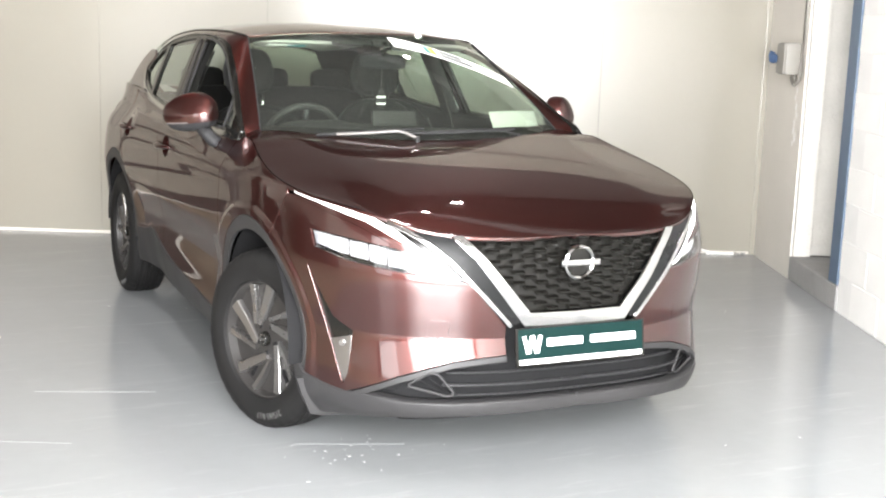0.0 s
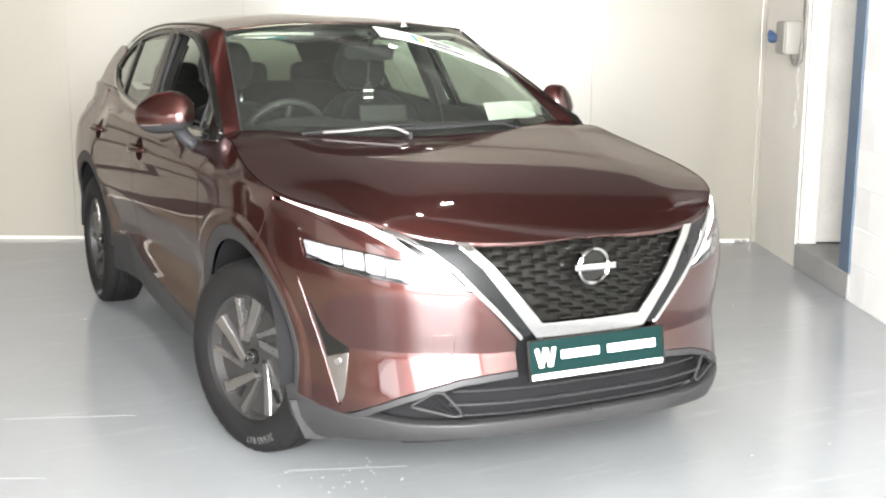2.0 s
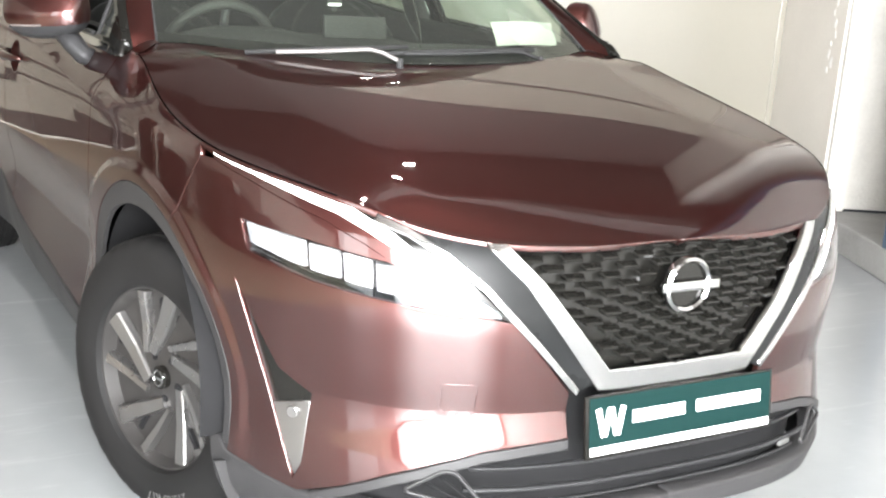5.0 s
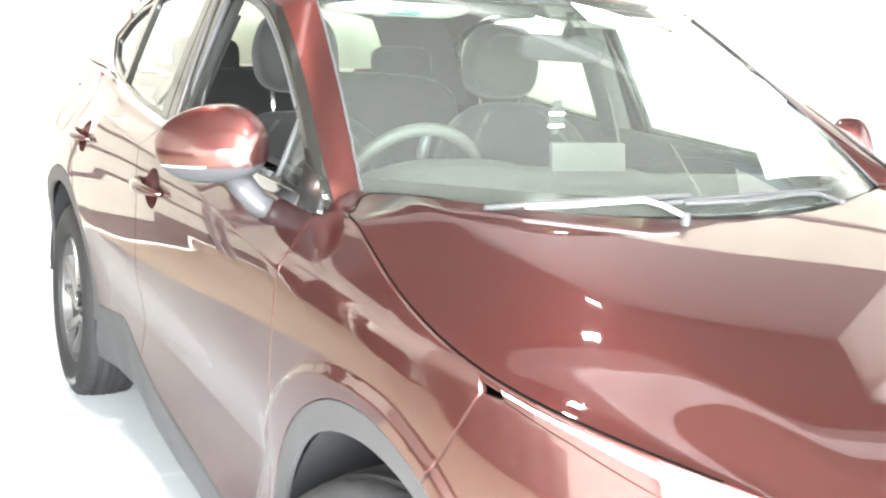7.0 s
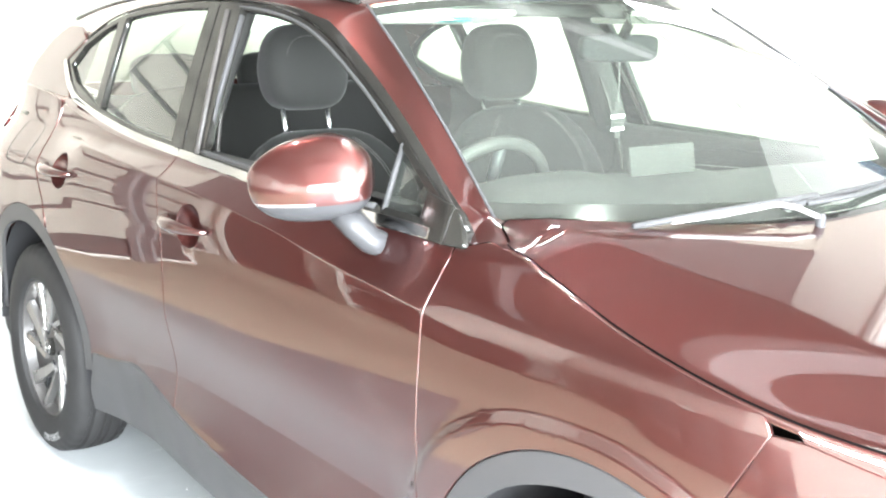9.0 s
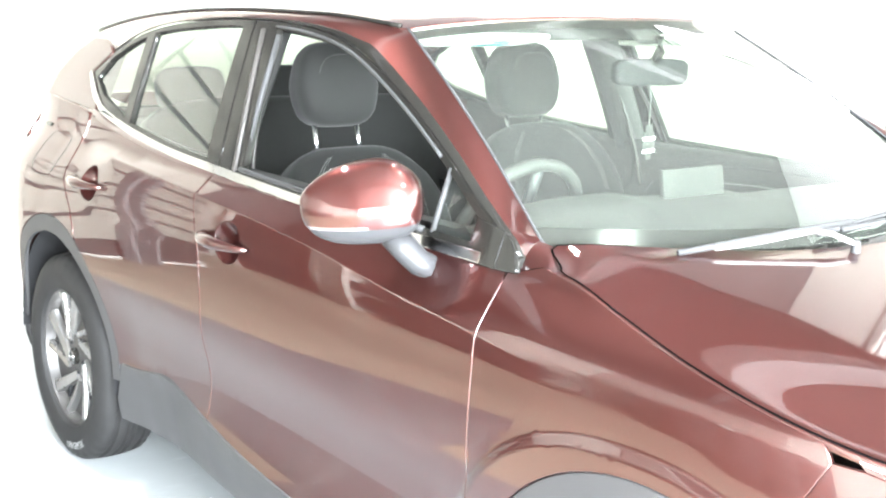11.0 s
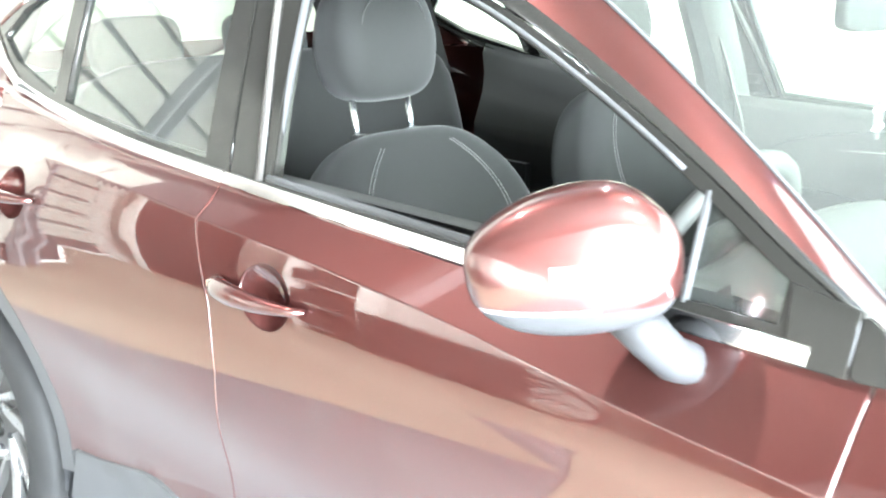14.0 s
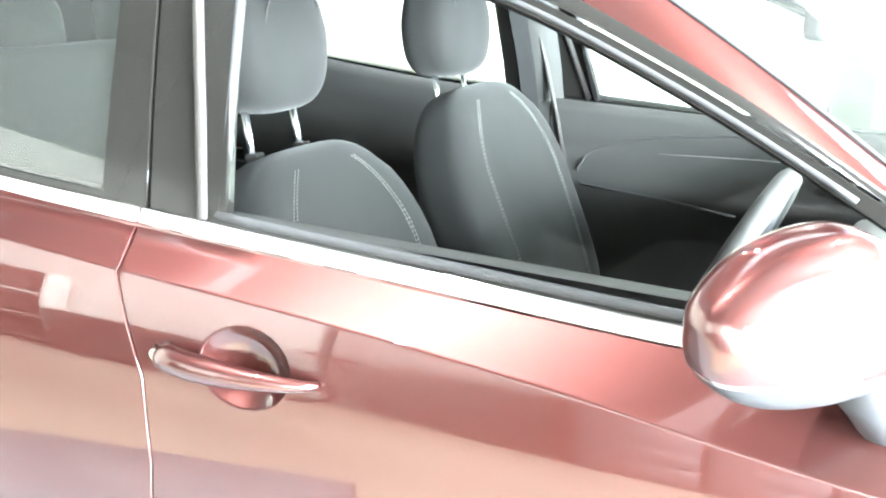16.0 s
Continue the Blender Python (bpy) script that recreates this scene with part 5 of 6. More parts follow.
# ---- wheels ----
def wheel(x, y, side, steer=0.0):
    """side 1: the driver's side, whose face looks to -x."""
    hub = new("wheel")
    hub.parent = car
    hub["label"] = "alloy wheel with a grey dish and silver blades"
    hub.matrix_basis = pose(x, y, 0.349, 0, 0, (0 if side > 0 else 180) + steer)
    prof = [(-0.080, 0.226), (-0.098, 0.236), (-0.106, 0.258), (-0.108, 0.285), (-0.103, 0.318), (-0.094, 0.336), (-0.082, 0.347), (-0.060, 0.351),
            (-0.056, 0.343), (-0.046, 0.343), (-0.042, 0.353), (-0.020, 0.3545), (-0.016, 0.346), (-0.006, 0.346), (-0.002, 0.355),
            (0.002, 0.355), (0.006, 0.346), (0.016, 0.346), (0.020, 0.3545), (0.042, 0.353), (0.046, 0.343), (0.056, 0.343), (0.060, 0.351), (0.082, 0.347), (0.103, 0.318), (0.107, 0.270), (0.095, 0.214)]
    bm = bmesh.new()
    steps, rings = 160, []
    for k in range(steps):
        g = 2 * math.pi * k / steps
        ring = []
        for a, r in prof:
            if abs(a) in (0.082, 0.060, 0.094) and k % 4 == 0:
                r -= 0.003
            ring.append(bm.verts.new((a, r * math.cos(g), r * math.sin(g))))
        rings.append(ring)
    for k in range(steps):
        p, q = rings[k], rings[(k + 1) % steps]
        for i in range(len(prof) - 1):
            bm.faces.new((p[i], p[i + 1], q[i + 1], q[i]))
    part("tyre", bm, RUBBER, hub, "black tyre with moulded lettering")
    part("rim", lathe([(0.09, 0.234), (-0.078, 0.230), (-0.083, 0.237), (-0.087, 0.233), (-0.084, 0.225), (-0.070, 0.220), (-0.052, 0.214), (-0.046, 0.150), (-0.054, 0.070), (-0.060, 0.045), (-0.060, 0.0)], 64), GREY_ALLOY, hub, "dark grey alloy dish")
    for k in range(5):
        base = 2 * math.pi * k / 5
        # a broad and a slim blade, both set aslant to the hub
        for g0, r0, g1, r1, w0, w1 in ((-0.40, 0.066, 0.51, 0.219, 0.030, 0.047), (-0.66, 0.082, -0.035, 0.219, 0.016, 0.027)):
            own = bmesh.new()
            ends = []
            a0 = Vector((-0.066, r0 * math.cos(base + g0), r0 * math.sin(base + g0)))
            a1 = Vector((-0.079, r1 * math.cos(base + g1), r1 * math.sin(base + g1)))
            run = (a1 - a0).normalized()
            across = Vector((0, -run.z, run.y)).normalized()
            for f, w in ((0.0, w0), (0.5, (w0 + w1) / 2), (1.0, w1)):
                c = a0.lerp(a1, f) + Vector((0.004 * math.sin(math.pi * f), 0, 0))
                ends.append([own.verts.new(c + across * (s * w / 2) + Vector((d, 0, 0))) for s, d in ((-1.15, 0.024), (-1, 0.004), (-0.88, 0.0), (0.80, 0.003), (1, 0.009), (1.15, 0.024))])
            for p, q in zip(ends, ends[1:]):
                for m in range(5):
                    own.faces.new((p[m], p[m + 1], q[m + 1], q[m]))
            own.faces.new(ends[-1])
            own.faces.new(ends[0][::-1])
            bmesh.ops.recalc_face_normals(own, faces=own.faces[:])
            part("spoke", own, ALLOY, hub, "machined silver spoke", smooth=False)
        g = base + 0.22
        own = bmesh.new()
        vs = []
        for r, dg in ((0.135, -0.03), (0.198, -0.035), (0.198, 0.035), (0.135, 0.03)):
            vs.append(own.verts.new((-0.0585 if r < 0.15 else -0.057, r * math.cos(g + dg), r * math.sin(g + dg))))
        own.faces.new(vs)
        ext = bmesh.ops.extrude_face_region(own, geom=own.faces[:])
        bmesh.ops.translate(own, vec=(0.012, 0, 0), verts=[e for e in ext["geom"] if isinstance(e, bmesh.types.BMVert)])
        part("rim_slot", own, DARK, hub, "dark opening", smooth=False)
        g = base + 0.85
        bm = lathe([(-0.0575, 0.0), (-0.0575, 0.008), (-0.054, 0.0105), (-0.045, 0.0105)], 10)
        bm.transform(Matrix.Translation((-0.004, 0.055 * math.cos(g), 0.055 * math.sin(g))))
        part("wheel_nut", bm, DARK, hub)
    cap = part("hub_cap", lathe([(-0.0765, 0.0), (-0.0765, 0.024), (-0.073, 0.0285), (-0.055, 0.030)], 28), GLOSS_BLACK, hub, "black hub cap")
    ring = lathe([(-0.0765, 0.0165), (-0.0785, 0.0175), (-0.0785, 0.0205), (-0.0765, 0.0215)], 28)
    part("hub_cap_ring", ring, CHROME, hub, "chrome ring")
    part("hub_cap_bar", block((0.003, 0.046, 0.007), (-0.078, 0, 0)), CHROME, hub, "plain chrome bar")
    # moulded size marking round the lower sidewall
    text = bpy.data.curves.new("size_marking", "FONT")
    text.body, text.size, text.extrude, text.align_x, text.align_y = "215/65 R17", 0.035, 0.0006, "CENTER", "CENTER"
    tmp = new("size_marking", text)
    data = bpy.data.meshes.new_from_object(tmp.evaluated_get(bpy.context.evaluated_depsgraph_get()))
    bpy.data.objects.remove(tmp)
    for v in data.vertices:
        r = 0.297 + v.co.y
        g = 0.30 - v.co.x / 0.297
        depth = 0.1083 - 0.35 * max(0.0, r - 0.300) ** 1.2
        v.co = Vector((-depth - v.co.z, -r * math.sin(g), -r * math.cos(g)))
    data.materials.clear()
    data.materials.append(TYRE_PRINT)
    mark = new("size_marking", data)
    mark.parent = hub
    mark["label"] = "moulded tyre size marking"
    return hub


wheel(-0.794, 0.022, 1, 18.5)
wheel(-0.790, 2.667, 1)
wheel(0.780, -0.010, -1, 10)
wheel(0.790, 2.667, -1)

# ---- inside the car ----
dash_rows = []
for x in np.linspace(-0.70, 0.70, 41):
    k = (x / 0.70) ** 2
    hood_over = 0.040 * math.exp(-((x + 0.37) / 0.20) ** 4)
    mid = 0.018 * math.exp(-(x / 0.17) ** 6)
    row = []
    for y, z in ((0.36, 1.070), (0.48, 1.085), (0.60, 1.098), (0.70, 1.102 + hood_over * 0.7), (0.78, 1.105 + hood_over + mid), (0.815, 1.095 + hood_over + mid), (0.822, 1.06 + mid), (0.815, 0.99), (0.80, 0.90), (0.84, 0.80), (0.86, 0.55)):
        row.append(Vector((x, y + 0.10 * k * (1 if y < 0.7 else 0.35), z - 0.012 * k)))
    dash_rows.append(row)
dash = loft("dashboard", dash_rows, TRIM, car, "dark grey soft dashboard")
part("centre_display", block((0.22, 0.016, 0.115), (0.0, 0.765, 1.128), (-10, 0, 0), bevel=0.006), TRIM, dash, "dark tablet display")
for x in (-0.60, 0.60):
    part("air_outlet", soft((0.13, 0.03, 0.07), (x, 0.835, 1.01), (0, 0, 0), 5, 5), GLOSS_BLACK, dash)
# steering wheel
STEER = Matrix.Translation((-0.375, 0.985, 1.035)) @ pose(0, 0, 0, -66, 0, 0)
rim_pts = [STEER @ Vector((0.182 * math.cos(g), 0.176 * math.sin(g), 0)) for g in np.linspace(0, 2 * math.pi, 49)[:-1]]
steering = tube("steering_wheel", rim_pts, 0.0165, TRIM, car, "dark leather steering wheel", sides=10, closed=True)
bm = soft((0.15, 0.13, 0.05), power=4, cuts=7)
bm.transform(STEER @ pose(0, -0.01, -0.015))
part("steering_boss", bm, TRIM, steering, "dark airbag cover")
for a, b in (((0.07, 0.0), (0.176, 0.01)), ((-0.07, 0.0), (-0.176, 0.01)), ((0.0, -0.05), (0.0, -0.17))):
    tube("steering_spoke", [STEER @ Vector((*a, -0.008)), STEER @ Vector((*b, 0))], 0.014, SATIN_PLASTIC, steering, "grey spoke", sides=8)
# cabin tub
part("cabin_floor", block((1.44, 2.9, 0.06), (0, 1.85, 0.36), bevel=0.02), TRIM, car, "dark carpet")
part("centre_console", soft((0.24, 0.95, 0.36), (0, 1.25, 0.55), (0, 0, 0), 7, 6), TRIM, car, "dark centre console")
part("load_cover", block((1.20, 0.62, 0.03), (0, 2.98, 1.06), bevel=0.01), TRIM, car, "dark parcel shelf")
part("rear_wall", block((1.30, 0.05, 0.80), (0, 3.28, 0.72), bevel=0.02), TRIM, car, "dark boot lining")
rows = [[roof(t, y) + Vector((0, 0.02, -0.030)) for t in np.linspace(-1, 1, 17)] for y in np.linspace(1.08, 3.1, 20)]
loft("headlining", rows, LINING, car, "pale grey headlining")
# the header's dark colour stands in for shade below the roof edge
part("roof_header", soft((1.05, 0.07, 0.035), (0, 1.135, 1.492), (0, 0, 0), 5, 6), TRIM, car, "header trim with shade put into its dark colour")


def seat(x0, lift=0.0):
    """A front seat: cushion, backrest with side bolsters, headrest on two posts, pale stitching."""
    s = soft((0.50, 0.52, 0.17), (x0, 1.42, 0.60), (6, 0, 0), 5, 8)
    body_ob = part("front_seat", s, FABRIC, car, "charcoal cloth seat with pale stitching")

    def taper(q):
        bolster = 1 + 0.45 * max(0.0, abs(q.x) - 0.55) ** 1.0 * (1 if q.y < 0 else 0) * (1 if q.z < 0.75 else 0.4)
        narrow = 1 - 0.30 * max(0.0, q.z - 0.25) ** 1.5 / 0.65
        return Vector((q.x * narrow, q.y * bolster, q.z))

    lean = pose(x0, 1.598, 0.872 + lift, -25, 0, 0)
    bm = soft((0.58, 0.15, 0.61), power=4.2, cuts=14, shape=taper)
    bm.transform(lean)
    part("backrest", bm, FABRIC, body_ob)
    for sx in (-1, 1):
        for off in (0.0, 0.009):
            pts = []
            for k in range(30):
                f = k / 29
                z = -0.22 + 0.485 * f
                bend = max(0.0, (f - 0.62) / 0.38)
                x = sx * (0.158 + off + 0.022 * math.sin(f * 2.6) - 0.085 * bend ** 2.2)
                qx, qz = x / 0.29, min(0.985, z / 0.305)
                k4 = max(0.0, 1 - abs(qx) ** 4.2 - abs(qz) ** 4.2) ** (1 / 4.2)
                pts.append(lean @ Vector((x, -0.075 * k4 * (1 + 0.45 * max(0.0, abs(qx) - 0.55)) - 0.0005, z)))
            verts, faces = [], []
            for a, b in zip(pts, pts[1:]):
                n = max(1, int((b - a).length / 0.0065))
                for j in range(n):
                    c, d = a.lerp(b, (j + 0.15) / n), a.lerp(b, (j + 0.75) / n)
                    v, f2 = tube_mesh([c, d], 0.0008, 4)
                    faces += [tuple(i + len(verts) for i in q) for q in f2]
                    verts += v
            mesh("stitching", verts, faces, THREAD, body_ob, "pale grey stitching")
    px = 0.072
    for sx in (-1, 1):
        tube("headrest_post", [(x0 + sx * px, 1.742, 1.10), (x0 + sx * px, 1.770, 1.225)], 0.0068, SATIN, body_ob, "chrome headrest post", sides=10)
        part("post_collar", block((0.026, 0.022, 0.012), (x0 + sx * px, 1.744, 1.135), (-10, 0, 0), bevel=0.003), TRIM, body_ob)

    def egg(q):
        return Vector((q.x * (1 - 0.16 * max(0.0, q.z) - 0.10 * max(0.0, -q.z)), q.y * (1 - 0.25 * max(0.0, q.z)), q.z))

    bm = soft((0.262, 0.140, 0.240), power=3.6, cuts=12, shape=egg)
    bm.transform(pose(x0, 1.778, 1.318, -6, 0, 0))
    part("headrest", bm, FABRIC, body_ob)
    pts = []
    for k in range(33):
        g = math.pi * (0.5 + 2 * k / 32)
        pts.append(pose(x0, 1.778, 1.318, -6, 0, 0) @ Vector((0.084 * math.copysign(abs(math.cos(g)) ** 0.7, math.cos(g)), -0.060, 0.084 * math.copysign(abs(math.sin(g)) ** 0.7, math.sin(g)))))
    tube("headrest_seam", pts, 0.0014, TRIM, body_ob, sides=5)


seat(-0.398, -0.010)
seat(0.318, 0.030)
# rear bench
bench = part("rear_bench", soft((1.24, 0.50, 0.17), (0, 2.28, 0.64), (4, 0, 0), 6, 8), FABRIC, car, "charcoal cloth rear bench")
part("bench_back", soft((1.24, 0.15, 0.62), (0, 2.58, 0.90), (-18, 0, 0), 6, 10), FABRIC, bench)
for x in (-0.40, 0.0, 0.40):
    part("rear_headrest", soft((0.25, 0.09, 0.15), (x, 2.70, 1.235), (-12, 0, 0), 4, 8), FABRIC, bench)
# pillars and door linings inside
for sx in (-1, 1):
    rows = [[Vector((sx * (glass_x(y0 + dy, z) - inset), y0 + dy, z)) for dy, inset in ((-0.05, 0.022), (-0.03, 0.058), (0.02, 0.07), (0.085, 0.058), (0.105, 0.022))] for y0, z in ((1.70, 1.05), (1.705, 1.2), (1.715, 1.35), (1.725, 1.49))]
    loft("centre_pillar_trim", rows, TRIM, car, "dark pillar trim")
    rows = [[Vector((sx * (glass_x(y, z) - inset), y, z)) for z in (1.08, 1.2, 1.32, 1.45)] for y, inset in ((2.72, 0.04), (2.95, 0.075), (3.15, 0.15))]
    loft("rear_pillar_trim", rows, TRIM, car, "dark rear pillar trim")
    for y0, y1 in ((0.72, 1.668), (1.672, 2.58)):
        rows = []
        for y in np.linspace(y0, y1, 14):
            lift_up = max(0.0, BELT(y) - 1.098)
            rows.append([Vector((sx * x, y, z + (lift_up if z > 0.96 else 0.0))) for x, z in ((0.775, 1.115), (0.745, 1.118), (0.732, 1.09), (0.742, 1.03), (0.735, 0.97), (0.700, 0.945), (0.700, 0.90), (0.735, 0.87), (0.75, 0.70), (0.755, 0.45))])
        lining = loft("door_lining", rows, TRIM, car, "dark moulded door lining")
        if y0 < 1:
            face = smooth_curve([(0.87, 0.735), (0.90, 0.700), (0.945, 0.700), (0.97, 0.735), (1.03, 0.742), (1.09, 0.732)])
            on_lining = lambda pts, out: [(sx * (face(z) - out), y, z) for y, z in pts]
            tube("lining_edge", on_lining([(0.95, 1.088), (1.18, 1.084), (1.34, 1.062), (1.45, 1.040), (1.54, 1.008), (1.572, 0.985), (1.580, 0.955), (1.566, 0.922), (1.46, 0.917), (1.35, 0.912), (1.18, 0.895)], 0.001), 0.0035, SEAL, lining, sides=6)
            tube("lining_seam", on_lining([(1.53, 1.000), (1.45, 1.008), (1.36, 1.015), (1.25, 1.023), (1.147, 1.030), (0.98, 1.034)], 0.001), 0.0014, THREAD, lining, sides=4)
            tube("door_edge_strip", [(sx * 0.735, 1.614, 0.932), (sx * 0.735, 1.651, 1.071), (sx * 0.705, 1.680, 1.20), (sx * 0.665, 1.700, 1.316)], 0.006, CHANNEL, car, "pale door weather strip", sides=6)
            tube("door_release", [(sx * 0.725, 0.88, 1.00), (sx * 0.715, 0.93, 1.005), (sx * 0.725, 0.98, 1.0)], 0.009, CHROME, lining, "chrome door release", sides=8)
    # seat belt
    rows = [[Vector((sx * (glass_x(y, z) - 0.080), y - 0.022, z)), Vector((sx * (glass_x(y, z) - 0.080), y + 0.022, z))] for y, z in ((1.745, 1.42), (1.735, 1.3), (1.725, 1.2), (1.72, 1.08))]
    loft("seat_belt", rows, SEAL, car, "dark seat belt")
    # sun visors
    part("sun_visor", soft((0.38, 0.15, 0.018), (sx * 0.36, 1.165, 1.474), (-10, 0, 0), 6, 6), LINING, car, "pale grey folded sun visor")
part("visor_label", block((0.13, 0.036, 0.002), (-0.44, 1.125, 1.4660), (-10, 0, 0)), WHITE_CARD, car, "white visor label", smooth=False)
part("visor_label_patch", block((0.085, 0.036, 0.003), (-0.36, 1.125, 1.4650), (-10, 0, 0)), TEAL, car, "turquoise visor label", smooth=False)
# rear-view mirror
part("rear_view_mirror", soft((0.23, 0.04, 0.068), (0.0, 0.93, 1.405), (0, 0, -8), 5, 7), DARK, car, "black rear-view mirror")
tube("mirror_stem", [(0, 0.925, 1.42), (0, 0.90, 1.46), (0, 0.905, 1.495)], 0.013, GLOSS_BLACK, car, sides=8)
part("camera_cover", soft((0.09, 0.08, 0.02), (0, 0.965, 1.502), (34, 0, 0), 5, 6), TRIM, car, "black sensor cover behind the windscreen")

# wipers and washer
for pts, name in (([(-0.13, 0.215, 1.108), (-0.17, 0.245, 1.128), (-0.20, 0.268, 1.134), (-0.34, 0.285, 1.124), (-0.46, 0.305, 1.118)], "wiper_arm"),
                  ([(0.42, 0.330, 1.108), (0.36, 0.345, 1.126), (0.30, 0.340, 1.128), (0.10, 0.292, 1.124), (-0.08, 0.285, 1.122)], "wiper_arm")):
    # arm starting at negative x is paler: its bright reflection is in the colour
    arm = tube(name, pts, 0.008, STEEL if pts[0][0] < 0 else SEAL, car, "black wiper arm and blade, one arm paler to show its glint", sides=8, flat=0.7)
    a, b = Vector(pts[2]), Vector(pts[4])
    d = (b - a).normalized()
    tube("wiper_blade", [a - d * 0.12 + Vector((0, 0.012, 0.002)), a.lerp(b, 0.5) + Vector((0, 0.004, 0.004)), b + d * 0.08 + Vector((0, 0.012, 0.0))], 0.0065, SEAL, arm, sides=6)
    bm = lathe([(0.008, 0), (0.008, 0.007), (0, 0.010), (-0.02, 0.010)], 14)
    bm.transform(pose(*pts[0], 0, -90, 0))
    part("wiper_pivot", bm, SEAL, arm)
# slanting sticker strip of the dealer in the upper windscreen
def along(t0, t1, h0, h1):
    """A stretch of the strip: t across the glass, h from its lower to its upper edge."""
    line = lambda t, h: (t, 0.895 - 0.395 * ((-t - 0.06) / 0.90) ** 1.25 + 0.115 * (h - 0.5) if t < -0.06 else 0.895 + 0.115 * (h - 0.5))
    ts = np.linspace(t0, t1, 9)
    return [line(t, h0) for t in ts] + [line(t, h1) for t in ts[::-1]]


banner = panel("windscreen_banner", screen, along(-0.06, -0.95, 0.0, 1.0), WHITE_CARD, None, step=0.04, gap=0.0, thick=0.001, lift=0.0025, keep=None)
tagged(banner, "white sticker strip slanting across the upper windscreen", "sticker")
for t0, t1, h0, h1, mat in ((-0.31, -0.345, 0.12, 0.88, TEAL), (-0.352, -0.395, 0.12, 0.88, YELLOW), (-0.43, -0.60, 0.56, 0.86, INK), (-0.43, -0.66, 0.14, 0.44, INK)):
    panel("banner_print", screen, along(t0, t1, h0, h1), mat, banner, step=0.05, gap=0.0, thick=0.001, lift=0.0035, keep=None)

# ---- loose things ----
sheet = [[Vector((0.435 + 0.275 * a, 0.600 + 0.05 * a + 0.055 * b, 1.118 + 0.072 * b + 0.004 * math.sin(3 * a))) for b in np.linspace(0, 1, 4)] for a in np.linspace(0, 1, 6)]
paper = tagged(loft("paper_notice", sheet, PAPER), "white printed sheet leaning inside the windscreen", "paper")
bar = [[Vector((0.50 + 0.11 * a, 0.5985 + 0.05 * (0.24 + 0.4 * a) + 0.055 * b, 1.119 + 0.072 * b)) for b in (0.83, 0.90)] for a in (0, 1)]
loft("print_bar", bar, INK, paper, "dark bar of print", smooth=False)
# air freshener on a cord below the mirror
fresh = tagged(new("air_freshener"), "dark tree-shaped air freshener hanging from the mirror", "air freshener")
own = bmesh.new()
for w, z in ((0.020, 1.262), (0.030, 1.243), (0.038, 1.222)):
    block((w * 1.5, 0.004, 0.026), (-0.007, 0.915, z), (0, 0, 12), bevel=0.0015, bm=own)
part("tree_card", own, TRIM, fresh)
for z in (1.240, 1.209):
    part("tree_band", block((0.050, 0.0055, 0.008), (-0.007, 0.9135, z), (0, 0, 12)), WHITE_CARD, fresh, "white band", smooth=False)
part("tree_foot", block((0.022, 0.0045, 0.026), (-0.007, 0.915, 1.200), (0, 0, 12)), TRIM, fresh, smooth=False)
tube("cord", [(-0.007, 0.915, 1.275), (-0.004, 0.918, 1.33), (0.0, 0.925, 1.385)], 0.001, THREAD, fresh, sides=4)


def in_room(points):
    return [ROOM @ Vector(p) for p in points]


# socket box on the right wall, with its cables
box = tagged(new("socket_box"), "pale grey wall socket box with a blue socket", "socket box")
bm = block((0.10, 0.19, 0.21), (RIGHT - 0.052, 3.27, 1.465), bevel=0.010)
bm.transform(ROOM)
part("box_body", bm, SOCKET_GREY, box)
bm = block((0.012, 0.176, 0.196), (RIGHT - 0.108, 3.27, 1.465), bevel=0.004)
bm.transform(ROOM)
part("box_lid", bm, SOCKET_GREY, box)
bm = lathe([(0.0, 0.0), (0.0, 0.036), (0.04, 0.036), (0.05, 0.042), (0.08, 0.042), (0.08, 0.0)], 20)
bm.transform(ROOM @ pose(RIGHT - 0.10, 3.34, 1.462, 0, 0, 120) @ Matrix.Scale(0.8, 4))
part("socket", bm, SOCKET_BLUE, box, "round blue socket")
bm = block((0.04, 0.02, 0.04), (RIGHT - 0.135, 3.40, 1.49), (0, 20, 20), bevel=0.006)
bm.transform(ROOM)
part("socket_flap", bm, SOCKET_BLUE, box, "blue socket flap")
cable = tagged(tube("wall_cable", in_room([(RIGHT - 0.012, 3.10, HEIGHT), (RIGHT - 0.012, 3.105, 2.4), (RIGHT - 0.012, 3.10, 1.62), (RIGHT - 0.015, 3.10, 1.40), (RIGHT - 0.018, 3.125, 1.335), (RIGHT - 0.02, 3.17, 1.305), (RIGHT - 0.02, 3.215, 1.325), (RIGHT - 0.02, 3.225, 1.37)]), 0.012, SOCKET_GREY, sides=8), "white cable looped under the socket box", "cable")
tagged(tube("wall_cable", in_room([(RIGHT - 0.02, 3.30, 1.37), (RIGHT - 0.02, 3.30, 1.335), (RIGHT - 0.02, 3.26, 1.30), (RIGHT - 0.02, 3.21, 1.29)]), 0.010, SOCKET_GREY, sides=8), "white cable looped under the socket box", "cable")
chips = random.Random(4)
for k in range(9):
    z = 1.26 - 0.055 * k if k < 7 else 0.95 - 0.05 * (k - 7)
    own = block((0.003, 0.012 + 0.012 * chips.random(), 0.030 + 0.02 * chips.random()), (RIGHT - 0.001, 3.20 + 0.03 * math.sin(k * 1.7), z), (chips.uniform(-40, 40), 0, 0))
    own.transform(ROOM)
    tagged(part("plaster_chip", own, MORTAR), "small white chip mark on the wall", "paint chip", "chips below the socket box")
